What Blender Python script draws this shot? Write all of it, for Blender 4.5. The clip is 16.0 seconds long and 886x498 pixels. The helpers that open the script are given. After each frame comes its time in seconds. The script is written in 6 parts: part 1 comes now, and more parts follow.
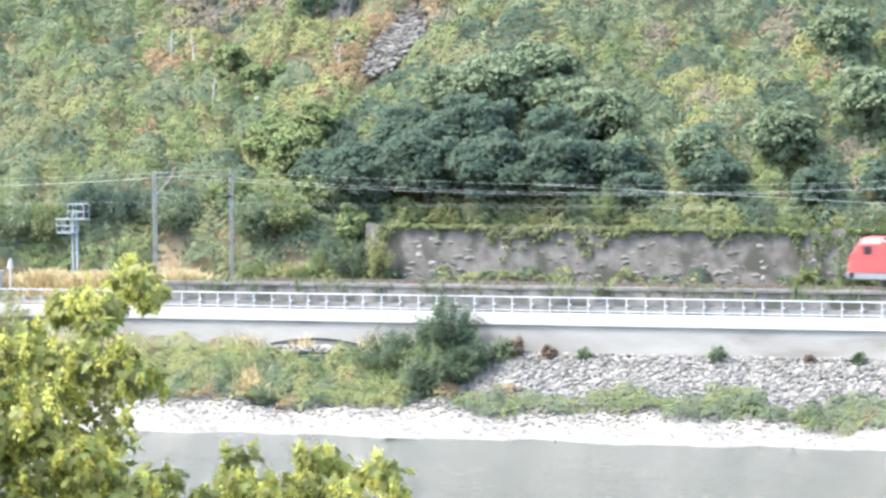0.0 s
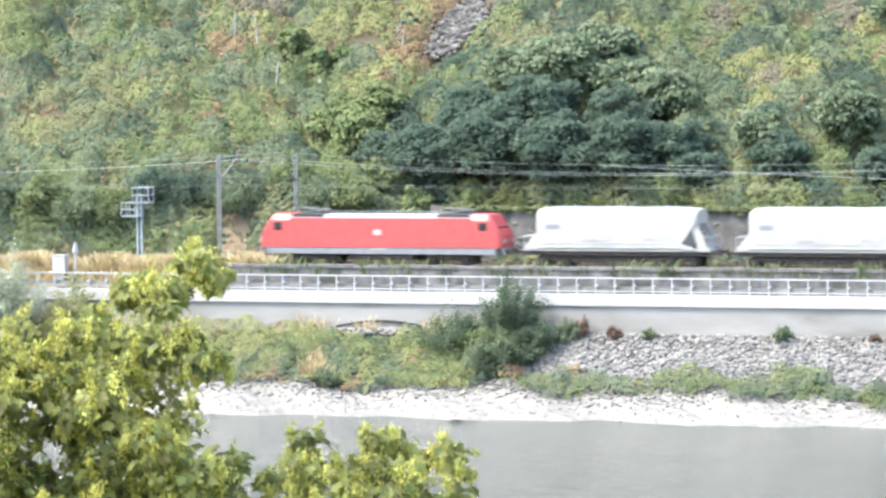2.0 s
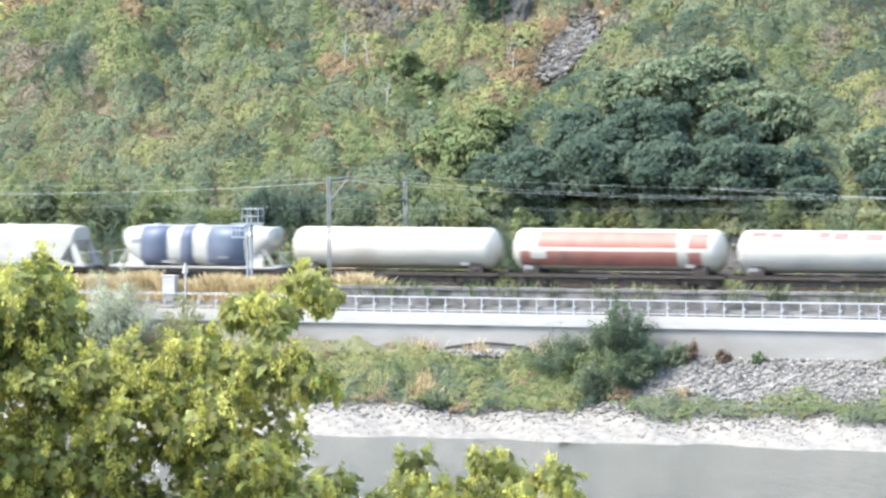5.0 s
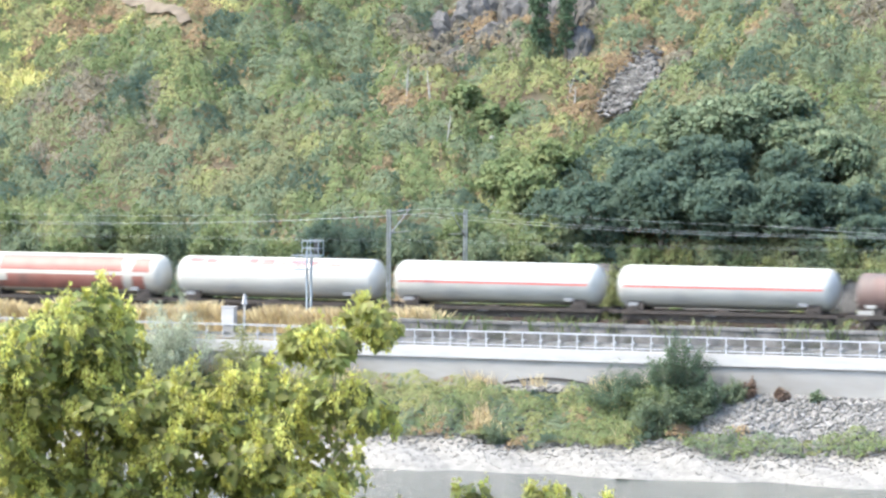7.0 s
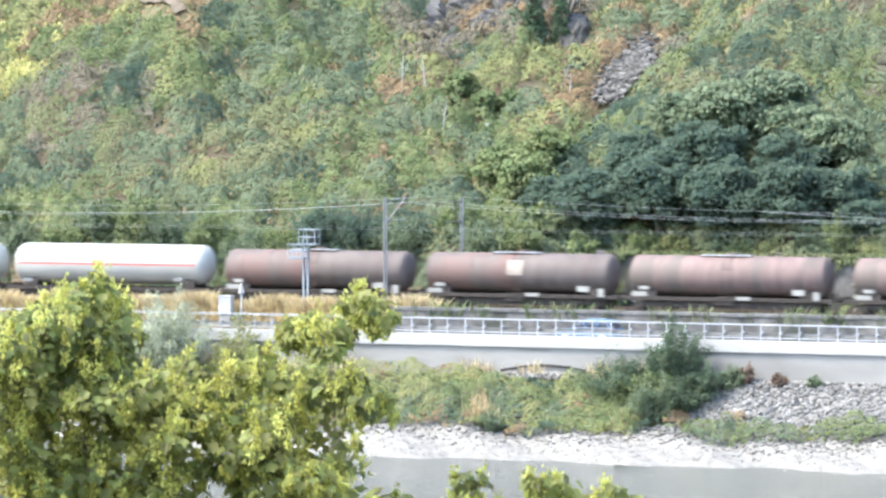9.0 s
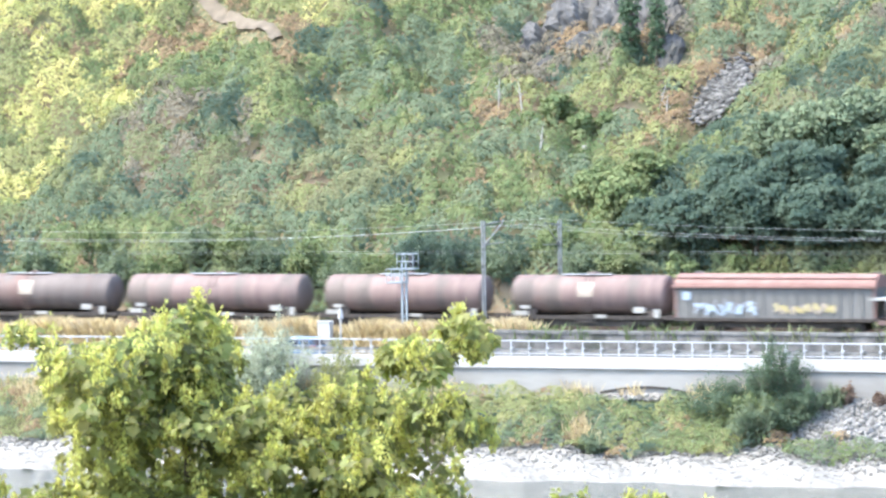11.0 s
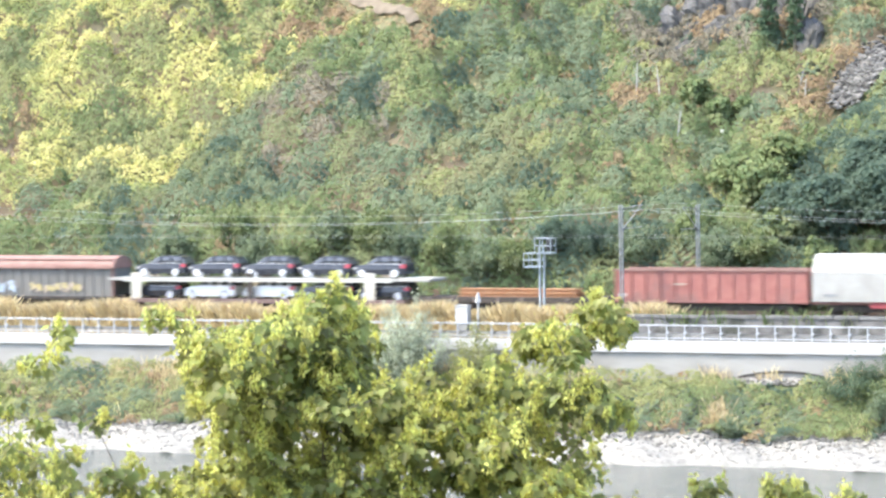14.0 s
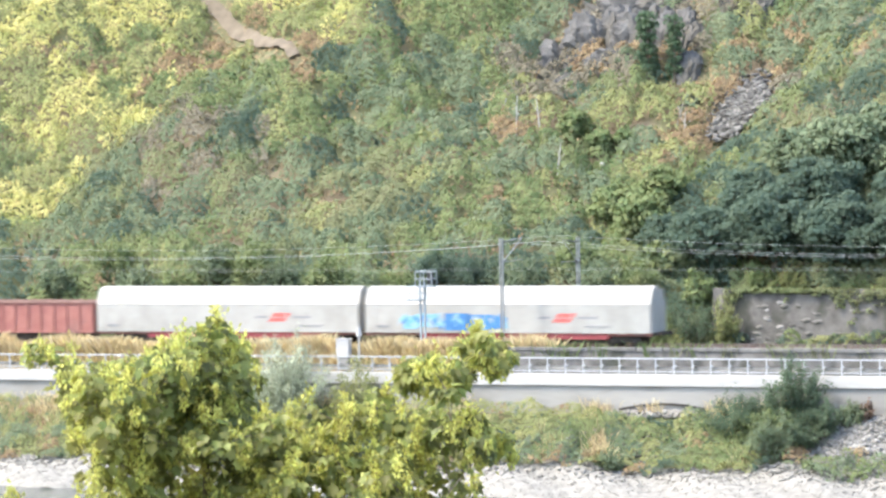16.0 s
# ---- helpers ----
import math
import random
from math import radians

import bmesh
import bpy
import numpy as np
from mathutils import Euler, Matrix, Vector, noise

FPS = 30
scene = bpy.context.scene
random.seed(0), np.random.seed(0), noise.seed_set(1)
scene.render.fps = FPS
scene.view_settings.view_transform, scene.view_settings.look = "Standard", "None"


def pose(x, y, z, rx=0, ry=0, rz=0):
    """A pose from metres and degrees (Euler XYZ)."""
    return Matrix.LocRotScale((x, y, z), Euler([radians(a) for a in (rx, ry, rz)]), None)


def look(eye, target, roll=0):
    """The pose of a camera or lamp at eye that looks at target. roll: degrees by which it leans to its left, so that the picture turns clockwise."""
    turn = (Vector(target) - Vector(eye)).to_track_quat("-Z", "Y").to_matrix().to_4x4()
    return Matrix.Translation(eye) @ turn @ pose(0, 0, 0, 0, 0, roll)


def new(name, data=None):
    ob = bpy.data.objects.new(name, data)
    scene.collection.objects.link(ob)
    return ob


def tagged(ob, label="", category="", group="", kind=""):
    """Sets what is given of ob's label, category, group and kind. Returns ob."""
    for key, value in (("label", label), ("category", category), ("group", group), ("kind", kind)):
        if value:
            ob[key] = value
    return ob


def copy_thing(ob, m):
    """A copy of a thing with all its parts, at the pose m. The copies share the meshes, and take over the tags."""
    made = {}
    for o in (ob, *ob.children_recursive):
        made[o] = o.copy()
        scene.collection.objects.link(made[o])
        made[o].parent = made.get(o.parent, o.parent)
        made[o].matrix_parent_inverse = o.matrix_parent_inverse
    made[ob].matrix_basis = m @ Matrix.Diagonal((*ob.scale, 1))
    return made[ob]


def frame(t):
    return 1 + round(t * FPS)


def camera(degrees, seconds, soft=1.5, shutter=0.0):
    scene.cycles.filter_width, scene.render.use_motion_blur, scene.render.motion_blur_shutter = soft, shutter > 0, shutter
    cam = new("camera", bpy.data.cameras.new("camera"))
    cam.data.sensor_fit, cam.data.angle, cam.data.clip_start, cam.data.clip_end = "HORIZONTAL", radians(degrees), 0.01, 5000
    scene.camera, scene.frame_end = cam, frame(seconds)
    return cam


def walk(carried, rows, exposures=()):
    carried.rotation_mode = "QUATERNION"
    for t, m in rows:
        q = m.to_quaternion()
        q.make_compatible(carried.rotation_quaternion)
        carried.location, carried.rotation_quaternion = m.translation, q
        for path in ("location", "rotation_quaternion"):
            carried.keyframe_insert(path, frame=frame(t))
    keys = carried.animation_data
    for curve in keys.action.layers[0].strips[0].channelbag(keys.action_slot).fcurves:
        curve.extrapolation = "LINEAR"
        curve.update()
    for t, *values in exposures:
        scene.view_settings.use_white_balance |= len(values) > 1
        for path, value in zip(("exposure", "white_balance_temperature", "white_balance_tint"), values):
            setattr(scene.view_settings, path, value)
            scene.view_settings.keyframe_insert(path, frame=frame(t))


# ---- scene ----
# ---- camera: carried by hand on the near bank, a long lens that pans ----
cam = camera(12.0, 16.0, soft=2.6, shutter=0.5)
EYE, TILT, LEAN = 17.0, -2.75, 0.35
# seconds, degrees turned to the left, up, leaning
TURNS = [
    (0.0, 0.000, 0.000, 0.000),
    (0.5, 0.357, 0.172, 0.315),
    (1.0, 0.374, 0.650, -0.195),
    (1.5, 0.632, 0.309, 0.240),
    (2.0, 0.876, -0.247, 0.328),
    (2.5, 1.357, -0.059, 0.115),
    (3.0, 1.513, 0.187, 0.042),
    (3.2, 1.472, 0.346, 0.097),
    (5.3, 2.411, 0.042, 0.023),
    (5.5, 2.317, 0.044, 0.075),
    (6.0, 2.859, 0.174, -0.394),
    (6.5, 3.320, 0.381, -0.406),
    (7.0, 3.174, 0.520, -0.694),
    (7.5, 3.246, 0.719, -0.699),
    (8.0, 3.208, 0.635, -0.422),
    (8.2, 3.109, 0.331, -0.363),
    (10.3, 3.684, 0.723, 0.237),
    (10.5, 4.158, 0.821, 0.087),
    (11.0, 4.462, 0.673, 0.383),
    (11.5, 3.771, 0.903, 0.097),
    (12.0, 3.977, 1.008, -0.314),
    (12.5, 4.420, 0.923, -0.428),
    (13.0, 5.233, 0.349, 0.031),
    (13.5, 5.940, 0.107, 0.203),
    (14.0, 6.334, 0.470, 0.315),
    (14.5, 5.479, 0.550, 0.378),
    (15.0, 5.311, 0.435, 0.480),
    (15.5, 4.792, 0.598, 0.454),
    (16.0, 4.707, 0.911, 0.521),
]


def aim(left, up, lean):
    return pose(0, 0, EYE, TILT) @ pose(0, 0, 0, 0, LEAN) @ pose(0, 0, 0, 0, 0, left) @ pose(0, 0, 0, up) @ pose(0, 0, 0, 90, 0, 0) @ pose(0, 0, 0, 0, 0, -lean)


# seconds, stops, kelvin, tint
EXPOSURES = [(0.0, 2.55, 6450, 10), (3.2, 2.34, 6500, 10), (5.3, 2.28, 6450, 10), (8.2, 2.30, 6380, 10), (10.3, 2.53, 6150, 10), (12.0, 2.55, 6200, 10), (13.5, 2.50, 6450, 10), (16.0, 2.33, 6650, 10)]
walk(cam, [(t, aim(a, b, c)) for t, a, b, c in TURNS], EXPOSURES)

# ---- world and sun ----
SUN_EL, SUN_AZ = 56.0, -106.0      # degrees up; degrees from straight ahead, minus to the left
world = bpy.data.worlds.new("sky")
scene.world = world
world.use_nodes = True
wn = world.node_tree
sky = wn.nodes.new("ShaderNodeTexSky")
sky.sky_type, sky.sun_disc = "NISHITA", False
sky.sun_elevation, sky.sun_rotation = radians(SUN_EL), radians(SUN_AZ)
sky.air_density, sky.dust_density, sky.ozone_density = 1.0, 2.0, 1.0
wn.links.new(sky.outputs[0], wn.nodes["Background"].inputs[0])
wn.nodes["Background"].inputs[1].default_value = 0.15
sun = new("sun", bpy.data.lights.new("sun", "SUN"))
sun.data.energy, sun.data.angle, sun.data.color = 1.35, radians(10.0), (1.0, 0.94, 0.80)
sd = Vector((math.sin(radians(SUN_AZ)) * math.cos(radians(SUN_EL)), math.cos(radians(SUN_AZ)) * math.cos(radians(SUN_EL)), math.sin(radians(SUN_EL))))
sun.matrix_world = look(sd * 100, (0, 0, 0))

# the railway's own frame: x along the line, y away from the river, z above the rails
LINE = pose(0, 300, 0, 0, 0, -20)
rng = np.random.default_rng(7)


# ---- materials ----
def material(name, c1, c2, scale=2.0, rough=0.8, bump=0.0, metal=0.0, piece=0.0, island=0.0, fine=0.0, translucent=0.0, stretch=(1, 1, 1), c3=None, scale3=0.1, spec=0.5, dist=0.05):
    """Two colours mixed by noise, a third in broad patches, brightness varied by object or by loose piece."""
    m = bpy.data.materials.new(name)
    m.use_nodes = True
    nt = m.node_tree
    b = nt.nodes["Principled BSDF"]
    add, link = nt.nodes.new, nt.links.new
    co = add("ShaderNodeTexCoord")
    mp = add("ShaderNodeMapping")
    mp.inputs["Scale"].default_value = stretch
    link(co.outputs["Object"], mp.inputs[0])
    n1 = add("ShaderNodeTexNoise")
    n1.inputs["Scale"].default_value, n1.inputs["Detail"].default_value = scale, 6
    link(mp.outputs[0], n1.inputs[0])
    ramp = add("ShaderNodeMapRange")
    ramp.inputs[1].default_value, ramp.inputs[2].default_value = 0.32, 0.68
    link(n1.outputs[0], ramp.inputs[0])
    mix = add("ShaderNodeMix")
    mix.data_type = "RGBA"
    mix.inputs[6].default_value, mix.inputs[7].default_value = (*c1, 1), (*c2, 1)
    link(ramp.outputs[0], mix.inputs[0])
    out = mix.outputs[2]
    if c3:
        n3 = add("ShaderNodeTexNoise")
        n3.inputs["Scale"].default_value, n3.inputs["Detail"].default_value = scale3, 4
        link(mp.outputs[0], n3.inputs[0])
        r3 = add("ShaderNodeMapRange")
        r3.inputs[1].default_value, r3.inputs[2].default_value = 0.5, 0.62
        link(n3.outputs[0], r3.inputs[0])
        m3 = add("ShaderNodeMix")
        m3.data_type = "RGBA"
        m3.inputs[7].default_value = (*c3, 1)
        link(r3.outputs[0], m3.inputs[0])
        link(out, m3.inputs[6])
        out = m3.outputs[2]
    for amount, node, socket in ((piece, "ShaderNodeObjectInfo", "Random"), (island, "ShaderNodeNewGeometry", "Random Per Island")):
        if amount:
            src = add(node)
            mr = add("ShaderNodeMapRange")
            mr.inputs[3].default_value, mr.inputs[4].default_value = 1 - amount, 1 + amount
            link(src.outputs[socket], mr.inputs[0])
            hs = add("ShaderNodeHueSaturation")
            link(mr.outputs[0], hs.inputs["Value"])
            if amount == island:
                hr = add("ShaderNodeMapRange")
                hr.inputs[3].default_value, hr.inputs[4].default_value = 0.485, 0.515
                link(src.outputs[socket], hr.inputs[0])
                link(hr.outputs[0], hs.inputs["Hue"])
            link(out, hs.inputs["Color"])
            out = hs.outputs[0]
    link(out, b.inputs["Base Color"])
    b.inputs["Roughness"].default_value, b.inputs["Metallic"].default_value = rough, metal
    b.inputs["Specular IOR Level"].default_value = spec
    if bump:
        bp = add("ShaderNodeBump")
        bp.inputs["Strength"].default_value, bp.inputs["Distance"].default_value = bump, dist
        src = n1
        if fine:
            src = add("ShaderNodeTexNoise")
            src.inputs["Scale"].default_value, src.inputs["Detail"].default_value = fine, 5
            link(mp.outputs[0], src.inputs[0])
        link(src.outputs[0], bp.inputs["Height"])
        link(bp.outputs[0], b.inputs["Normal"])
    if translucent:
        tr, ms = add("ShaderNodeBsdfTranslucent"), add("ShaderNodeMixShader")
        link(out, tr.inputs[0])
        ms.inputs[0].default_value = translucent
        link(b.outputs[0], ms.inputs[1])
        link(tr.outputs[0], ms.inputs[2])
        link(ms.outputs[0], nt.nodes["Material Output"].inputs[0])
    return m


M = {
    "soil": material("dry_grass_soil", (0.10, 0.11, 0.05), (0.155, 0.15, 0.078), 0.8, 0.95, 0.8, c3=(0.18, 0.14, 0.09), scale3=0.12, dist=0.25),
    "water": material("river_water", (0.045, 0.056, 0.045), (0.062, 0.072, 0.058), 0.12, 0.1, 1.0, fine=1.1, stretch=(0.35, 1.5, 1.0), dist=1.3, spec=0.4),
    "concrete": material("weathered_concrete", (0.27, 0.26, 0.238), (0.335, 0.325, 0.30), 0.5, 0.9, 0.15, c3=(0.22, 0.208, 0.185), scale3=0.25, stretch=(0.5, 1, 2)),
    "white": material("white_painted_concrete", (0.39, 0.38, 0.36), (0.46, 0.45, 0.43), 1.5, 0.8, 0.05, stretch=(0.4, 1, 2)),
    "galv": material("galvanised_steel", (0.40, 0.41, 0.42), (0.50, 0.51, 0.52), 6, 0.5, 0, metal=0.2),
    "asphalt": material("asphalt", (0.045, 0.045, 0.047), (0.07, 0.07, 0.07), 3, 0.9, 0.2),
    "ballast": material("track_ballast", (0.03, 0.027, 0.025), (0.07, 0.062, 0.056), 9, 0.95, 0.9, dist=0.08),
    "rail": material("worn_rail_steel", (0.16, 0.11, 0.09), (0.25, 0.22, 0.2), 4, 0.5, 0, metal=0.6),
    "sleeper": material("sleeper_concrete", (0.22, 0.21, 0.19), (0.32, 0.3, 0.27), 3, 0.9, 0.2),
    "stone": material("grey_wall_stone", (0.085, 0.079, 0.071), (0.17, 0.16, 0.145), 1.2, 0.95, 0.7, piece=0.35, c3=(0.055, 0.056, 0.043), scale3=0.4, dist=0.1),
    "pale_stone": material("pale_wall_stone", (0.15, 0.142, 0.13), (0.26, 0.248, 0.228), 1.6, 0.95, 0.5, piece=0.4, dist=0.1),
    "coping": material("weathered_coping", (0.12, 0.117, 0.11), (0.20, 0.195, 0.18), 1.2, 0.95, 0.5, piece=0.14),
    "riprap": material("pale_riprap", (0.115, 0.111, 0.10), (0.215, 0.207, 0.19), 1.2, 0.95, 0.5, island=0.5),
    "facing_stone": material("facing_stone", (0.13, 0.127, 0.117), (0.27, 0.26, 0.242), 1.5, 0.95, 0.5, piece=0.5),
    "gravel": material("bleached_gravel", (0.155, 0.147, 0.129), (0.24, 0.229, 0.203), 1.6, 0.95, 0.8, island=0.3),
    "rock": material("slate_rock", (0.072, 0.07, 0.068), (0.13, 0.126, 0.12), 0.9, 0.95, 1.0, c3=(0.10, 0.093, 0.08), scale3=0.3, dist=0.3, stretch=(1.8, 1, 0.5)),
    "leaf_scrub": material("scrub_leaves", (0.12, 0.168, 0.072), (0.23, 0.265, 0.115), 0.8, 0.6, island=0.18, translucent=0.33, c3=(0.215, 0.23, 0.12), scale3=0.07, spec=0.15),
    "leaf_yellow": material("yellowing_leaves", (0.205, 0.235, 0.10), (0.32, 0.32, 0.14), 0.8, 0.6, island=0.18, translucent=0.33, spec=0.15),
    "leaf_dark": material("dark_tree_leaves", (0.098, 0.148, 0.112), (0.158, 0.21, 0.152), 0.6, 0.8, island=0.18, translucent=0.58, spec=0.03),
    "leaf_grey": material("willow_leaves", (0.125, 0.17, 0.10), (0.205, 0.245, 0.145), 0.8, 0.6, island=0.18, translucent=0.33, spec=0.15),
    # yellow vines, with sunlight on the upper slope painted into the brighter leaf colour
    "leaf_vine_sunlit": material("sunlit_yellow_vine_leaves", (0.40, 0.41, 0.145), (0.66, 0.60, 0.26), 0.7, 0.6, island=0.2, translucent=0.45, spec=0.2, c3=(0.28, 0.32, 0.125), scale3=0.2),
    "leaf_pale": material("pale_willow_leaves", (0.36, 0.40, 0.28), (0.48, 0.51, 0.38), 0.4, 0.6, island=0.3, translucent=0.45, spec=0.2),
    "leaf_ivy": material("ivy_leaves", (0.07, 0.115, 0.065), (0.11, 0.165, 0.09), 0.7, 0.6, island=0.25, translucent=0.4, spec=0.2),
    "leaf_bush": material("riverside_leaves", (0.085, 0.13, 0.08), (0.145, 0.19, 0.115), 0.8, 0.6, island=0.25, translucent=0.45, spec=0.2),
    "leaf_brown": material("brown_dry_leaves", (0.15, 0.105, 0.08), (0.24, 0.175, 0.135), 0.8, 0.8, island=0.3, translucent=0.3, spec=0.1),
    "leaf_rust": material("withered_leaves", (0.22, 0.155, 0.09), (0.34, 0.255, 0.15), 0.7, 0.8, island=0.22, translucent=0.3, spec=0.2),
    "leaf_dry": material("grey_dry_brush", (0.165, 0.15, 0.11), (0.25, 0.225, 0.165), 0.6, 0.8, island=0.25, translucent=0.3, spec=0.2),
    "path_earth": material("trodden_earth", (0.105, 0.085, 0.06), (0.165, 0.135, 0.095), 1.0, 0.95, 0.5, dist=0.1),
    "straw": material("dry_straw_grass", (0.56, 0.45, 0.25), (0.69, 0.58, 0.36), 0.5, 0.8, island=0.25, translucent=0.45, spec=0.2),
    "wire": material("dull_wire", (0.40, 0.43, 0.41), (0.48, 0.51, 0.49), 3, 0.5),
    "mast_steel": material("dull_mast_steel", (0.22, 0.225, 0.22), (0.33, 0.335, 0.33), 3, 0.6),
    "bark": material("grey_bark", (0.10, 0.08, 0.06), (0.19, 0.16, 0.12), 8, 0.95, 0.6),
}


# ---- mesh helpers ----
def part(name, bm, mat, parent=None, label="", smooth=False, m=None):
    me = bpy.data.meshes.new(name)
    bm.normal_update()
    bm.to_mesh(me)
    bm.free()
    me.materials.append(M[mat] if isinstance(mat, str) else mat)
    if smooth:
        me.polygons.foreach_set("use_smooth", [True] * len(me.polygons))
    ob = new(name, me)
    if parent:
        ob.parent = parent
    if m:
        ob.matrix_basis = m
    return tagged(ob, label)


def box(x0, x1, y0, y1, z0, z1, bm=None, bevel=0.0):
    bm = bm or bmesh.new()
    r = bmesh.ops.create_cube(bm, size=1, matrix=Matrix.Translation(((x0 + x1) / 2, (y0 + y1) / 2, (z0 + z1) / 2)) @ Matrix.Diagonal((x1 - x0, y1 - y0, z1 - z0, 1)))
    if bevel:
        edges = list({e for v in r["verts"] for e in v.link_edges})
        bmesh.ops.bevel(bm, geom=edges, offset=bevel, segments=2, affect="EDGES", profile=0.6)
    return bm


def rod(a, b, r, bm=None, seg=8, r2=None):
    bm = bm or bmesh.new()
    a, b = Vector(a), Vector(b)
    q = (b - a).to_track_quat("Z", "Y").to_matrix().to_4x4()
    bmesh.ops.create_cone(bm, cap_ends=True, segments=seg, radius1=r, radius2=r if r2 is None else r2, depth=(b - a).length, matrix=Matrix.Translation((a + b) / 2) @ q)
    return bm


def extrude(profile, x0, x1, bm=None):
    """A closed outline in y, z drawn out along x."""
    bm = bm or bmesh.new()
    lo = [bm.verts.new((x0, y, z)) for y, z in profile]
    hi = [bm.verts.new((x1, y, z)) for y, z in profile]
    k = len(profile)
    for i in range(k):
        bm.faces.new((lo[i], lo[(i + 1) % k], hi[(i + 1) % k], hi[i]))
    bm.faces.new(lo[::-1])
    bm.faces.new(hi)
    bmesh.ops.recalc_face_normals(bm, faces=bm.faces)
    return bm


def loft(sections, bm=None):
    """Rings of equal length, joined one to the next and closed at both ends."""
    bm = bm or bmesh.new()
    rings = [[bm.verts.new(p) for p in s] for s in sections]
    k = len(rings[0])
    for a, b in zip(rings, rings[1:]):
        for i in range(k):
            bm.faces.new((a[i], a[(i + 1) % k], b[(i + 1) % k], b[i]))
    bm.faces.new(rings[0][::-1])
    bm.faces.new(rings[-1])
    bmesh.ops.recalc_face_normals(bm, faces=bm.faces)
    return bm


def from_arrays(name, verts, faces, mat, smooth=False):
    me = bpy.data.meshes.new(name)
    k = faces.shape[1]
    me.vertices.add(len(verts))
    me.vertices.foreach_set("co", np.ascontiguousarray(verts, dtype=np.float32).ravel())
    me.loops.add(faces.size)
    me.loops.foreach_set("vertex_index", np.ascontiguousarray(faces, dtype=np.int32).ravel())
    me.polygons.add(len(faces))
    me.polygons.foreach_set("loop_start", np.arange(0, faces.size, k, dtype=np.int32))
    me.materials.append(M[mat])
    me.update(calc_edges=True)
    if smooth:
        me.polygons.foreach_set("use_smooth", [True] * len(me.polygons))
    return me


def thing(name, label, category, m=None, group="", kind=""):
    ob = new(name)
    ob.empty_display_size = 0.2
    if m:
        ob.matrix_basis = m
    return tagged(ob, label, category, group, kind)


# ---- leaves: many small folded blades round given places ----
def leaf_mesh(name, centres, normals, length, width, mat, droop=0.0, loose=0.5):
    n = len(centres)
    nor = normals + rng.normal(0, loose, (n, 3))
    nor /= np.linalg.norm(nor, axis=1)[:, None]
    t = np.cross(nor, rng.normal(0, 1, (n, 3)))
    t[:, 2] -= droop
    t /= np.linalg.norm(t, axis=1)[:, None] + 1e-9
    w = np.cross(nor, t)
    w /= np.linalg.norm(w, axis=1)[:, None] + 1e-9
    l = length * rng.uniform(0.6, 1.3, (n, 1))
    h = width * rng.uniform(0.6, 1.3, (n, 1))
    v = np.stack([centres - t * l / 2, centres + w * h / 2 + nor * h * 0.15, centres + t * l / 2, centres - w * h / 2 + nor * h * 0.15], 1).reshape(-1, 3)
    f = np.arange(4 * n).reshape(-1, 4)
    return from_arrays(name, v, f, mat)


def lobes(centre, radius, count, flat=0.75):
    """Lobes of one crown: their middles and radii."""
    d = rng.normal(0, 1, (count, 3))
    d /= np.linalg.norm(d, axis=1)[:, None]
    d[:, 2] = np.abs(d[:, 2]) * 0.9 - 0.15
    c = np.asarray(centre) + d * radius * rng.uniform(0.35, 0.75, (count, 1)) * np.array([1, 1, flat])
    return c, radius * rng.uniform(0.3, 0.52, count)


def crown_points(c, r, density, flat=1.0):
    """Places and outward directions on the upper and outer skin of the lobes."""
    k = np.maximum(6, (density * r * r * 8).astype(int))
    idx = np.repeat(np.arange(len(c)), k)
    d = rng.normal(0, 1, (len(idx), 3))
    d /= np.linalg.norm(d, axis=1)[:, None]
    d[:, 2] = np.where(d[:, 2] < -0.35, -d[:, 2], d[:, 2])
    rad = r[idx] * rng.uniform(0.72, 1.08, len(idx))
    return c[idx] + d * rad[:, None] * np.array([1, 1, flat]), d


# ---- ground ----
def smoothstep(a, b, x):
    t = np.clip((x - a) / (b - a), 0, 1)
    return t * t * (3 - 2 * t)


PROFILE_N = np.array([-900, -330, -285, -250, -200, -184, -176, -24, -20, -15, -9.6, -9.2, -8.6, -8.4, -3.9, -3.3, 11, 13, 60, 200, 420, 900], float)
PROFILE_Z = np.array([120, 30, 15.3, 5.5, -5, -8, -12, -11, -9.15, -7.6, -4.15, -4.1, -4.1, -2.0, -1.9, -0.8, -0.75, 3.6, 39, 150, 220, 230], float)


def ground_z(s, n):
    z = np.interp(n, PROFILE_N, PROFILE_Z)
    hill = smoothstep(12, 30, n)
    z = z + hill * (1.6 * np.sin(s * 0.11 + n * 0.05) + 1.1 * np.sin(s * 0.23 - n * 0.17 + 1.0) + 0.5 * np.sin(s * 0.6 + n * 0.5))
    # the slope runs into a spur up to the left, and bank and beach wave a little
    z = z + hill * 7.0 * smoothstep(-55, -95, s) * smoothstep(14, 34, n)
    z = z + smoothstep(-26, -20, n) * smoothstep(-9.6, -13, n) * (0.25 * np.sin(s * 0.35) + 0.2 * np.sin(s * 0.83 + n))
    return z


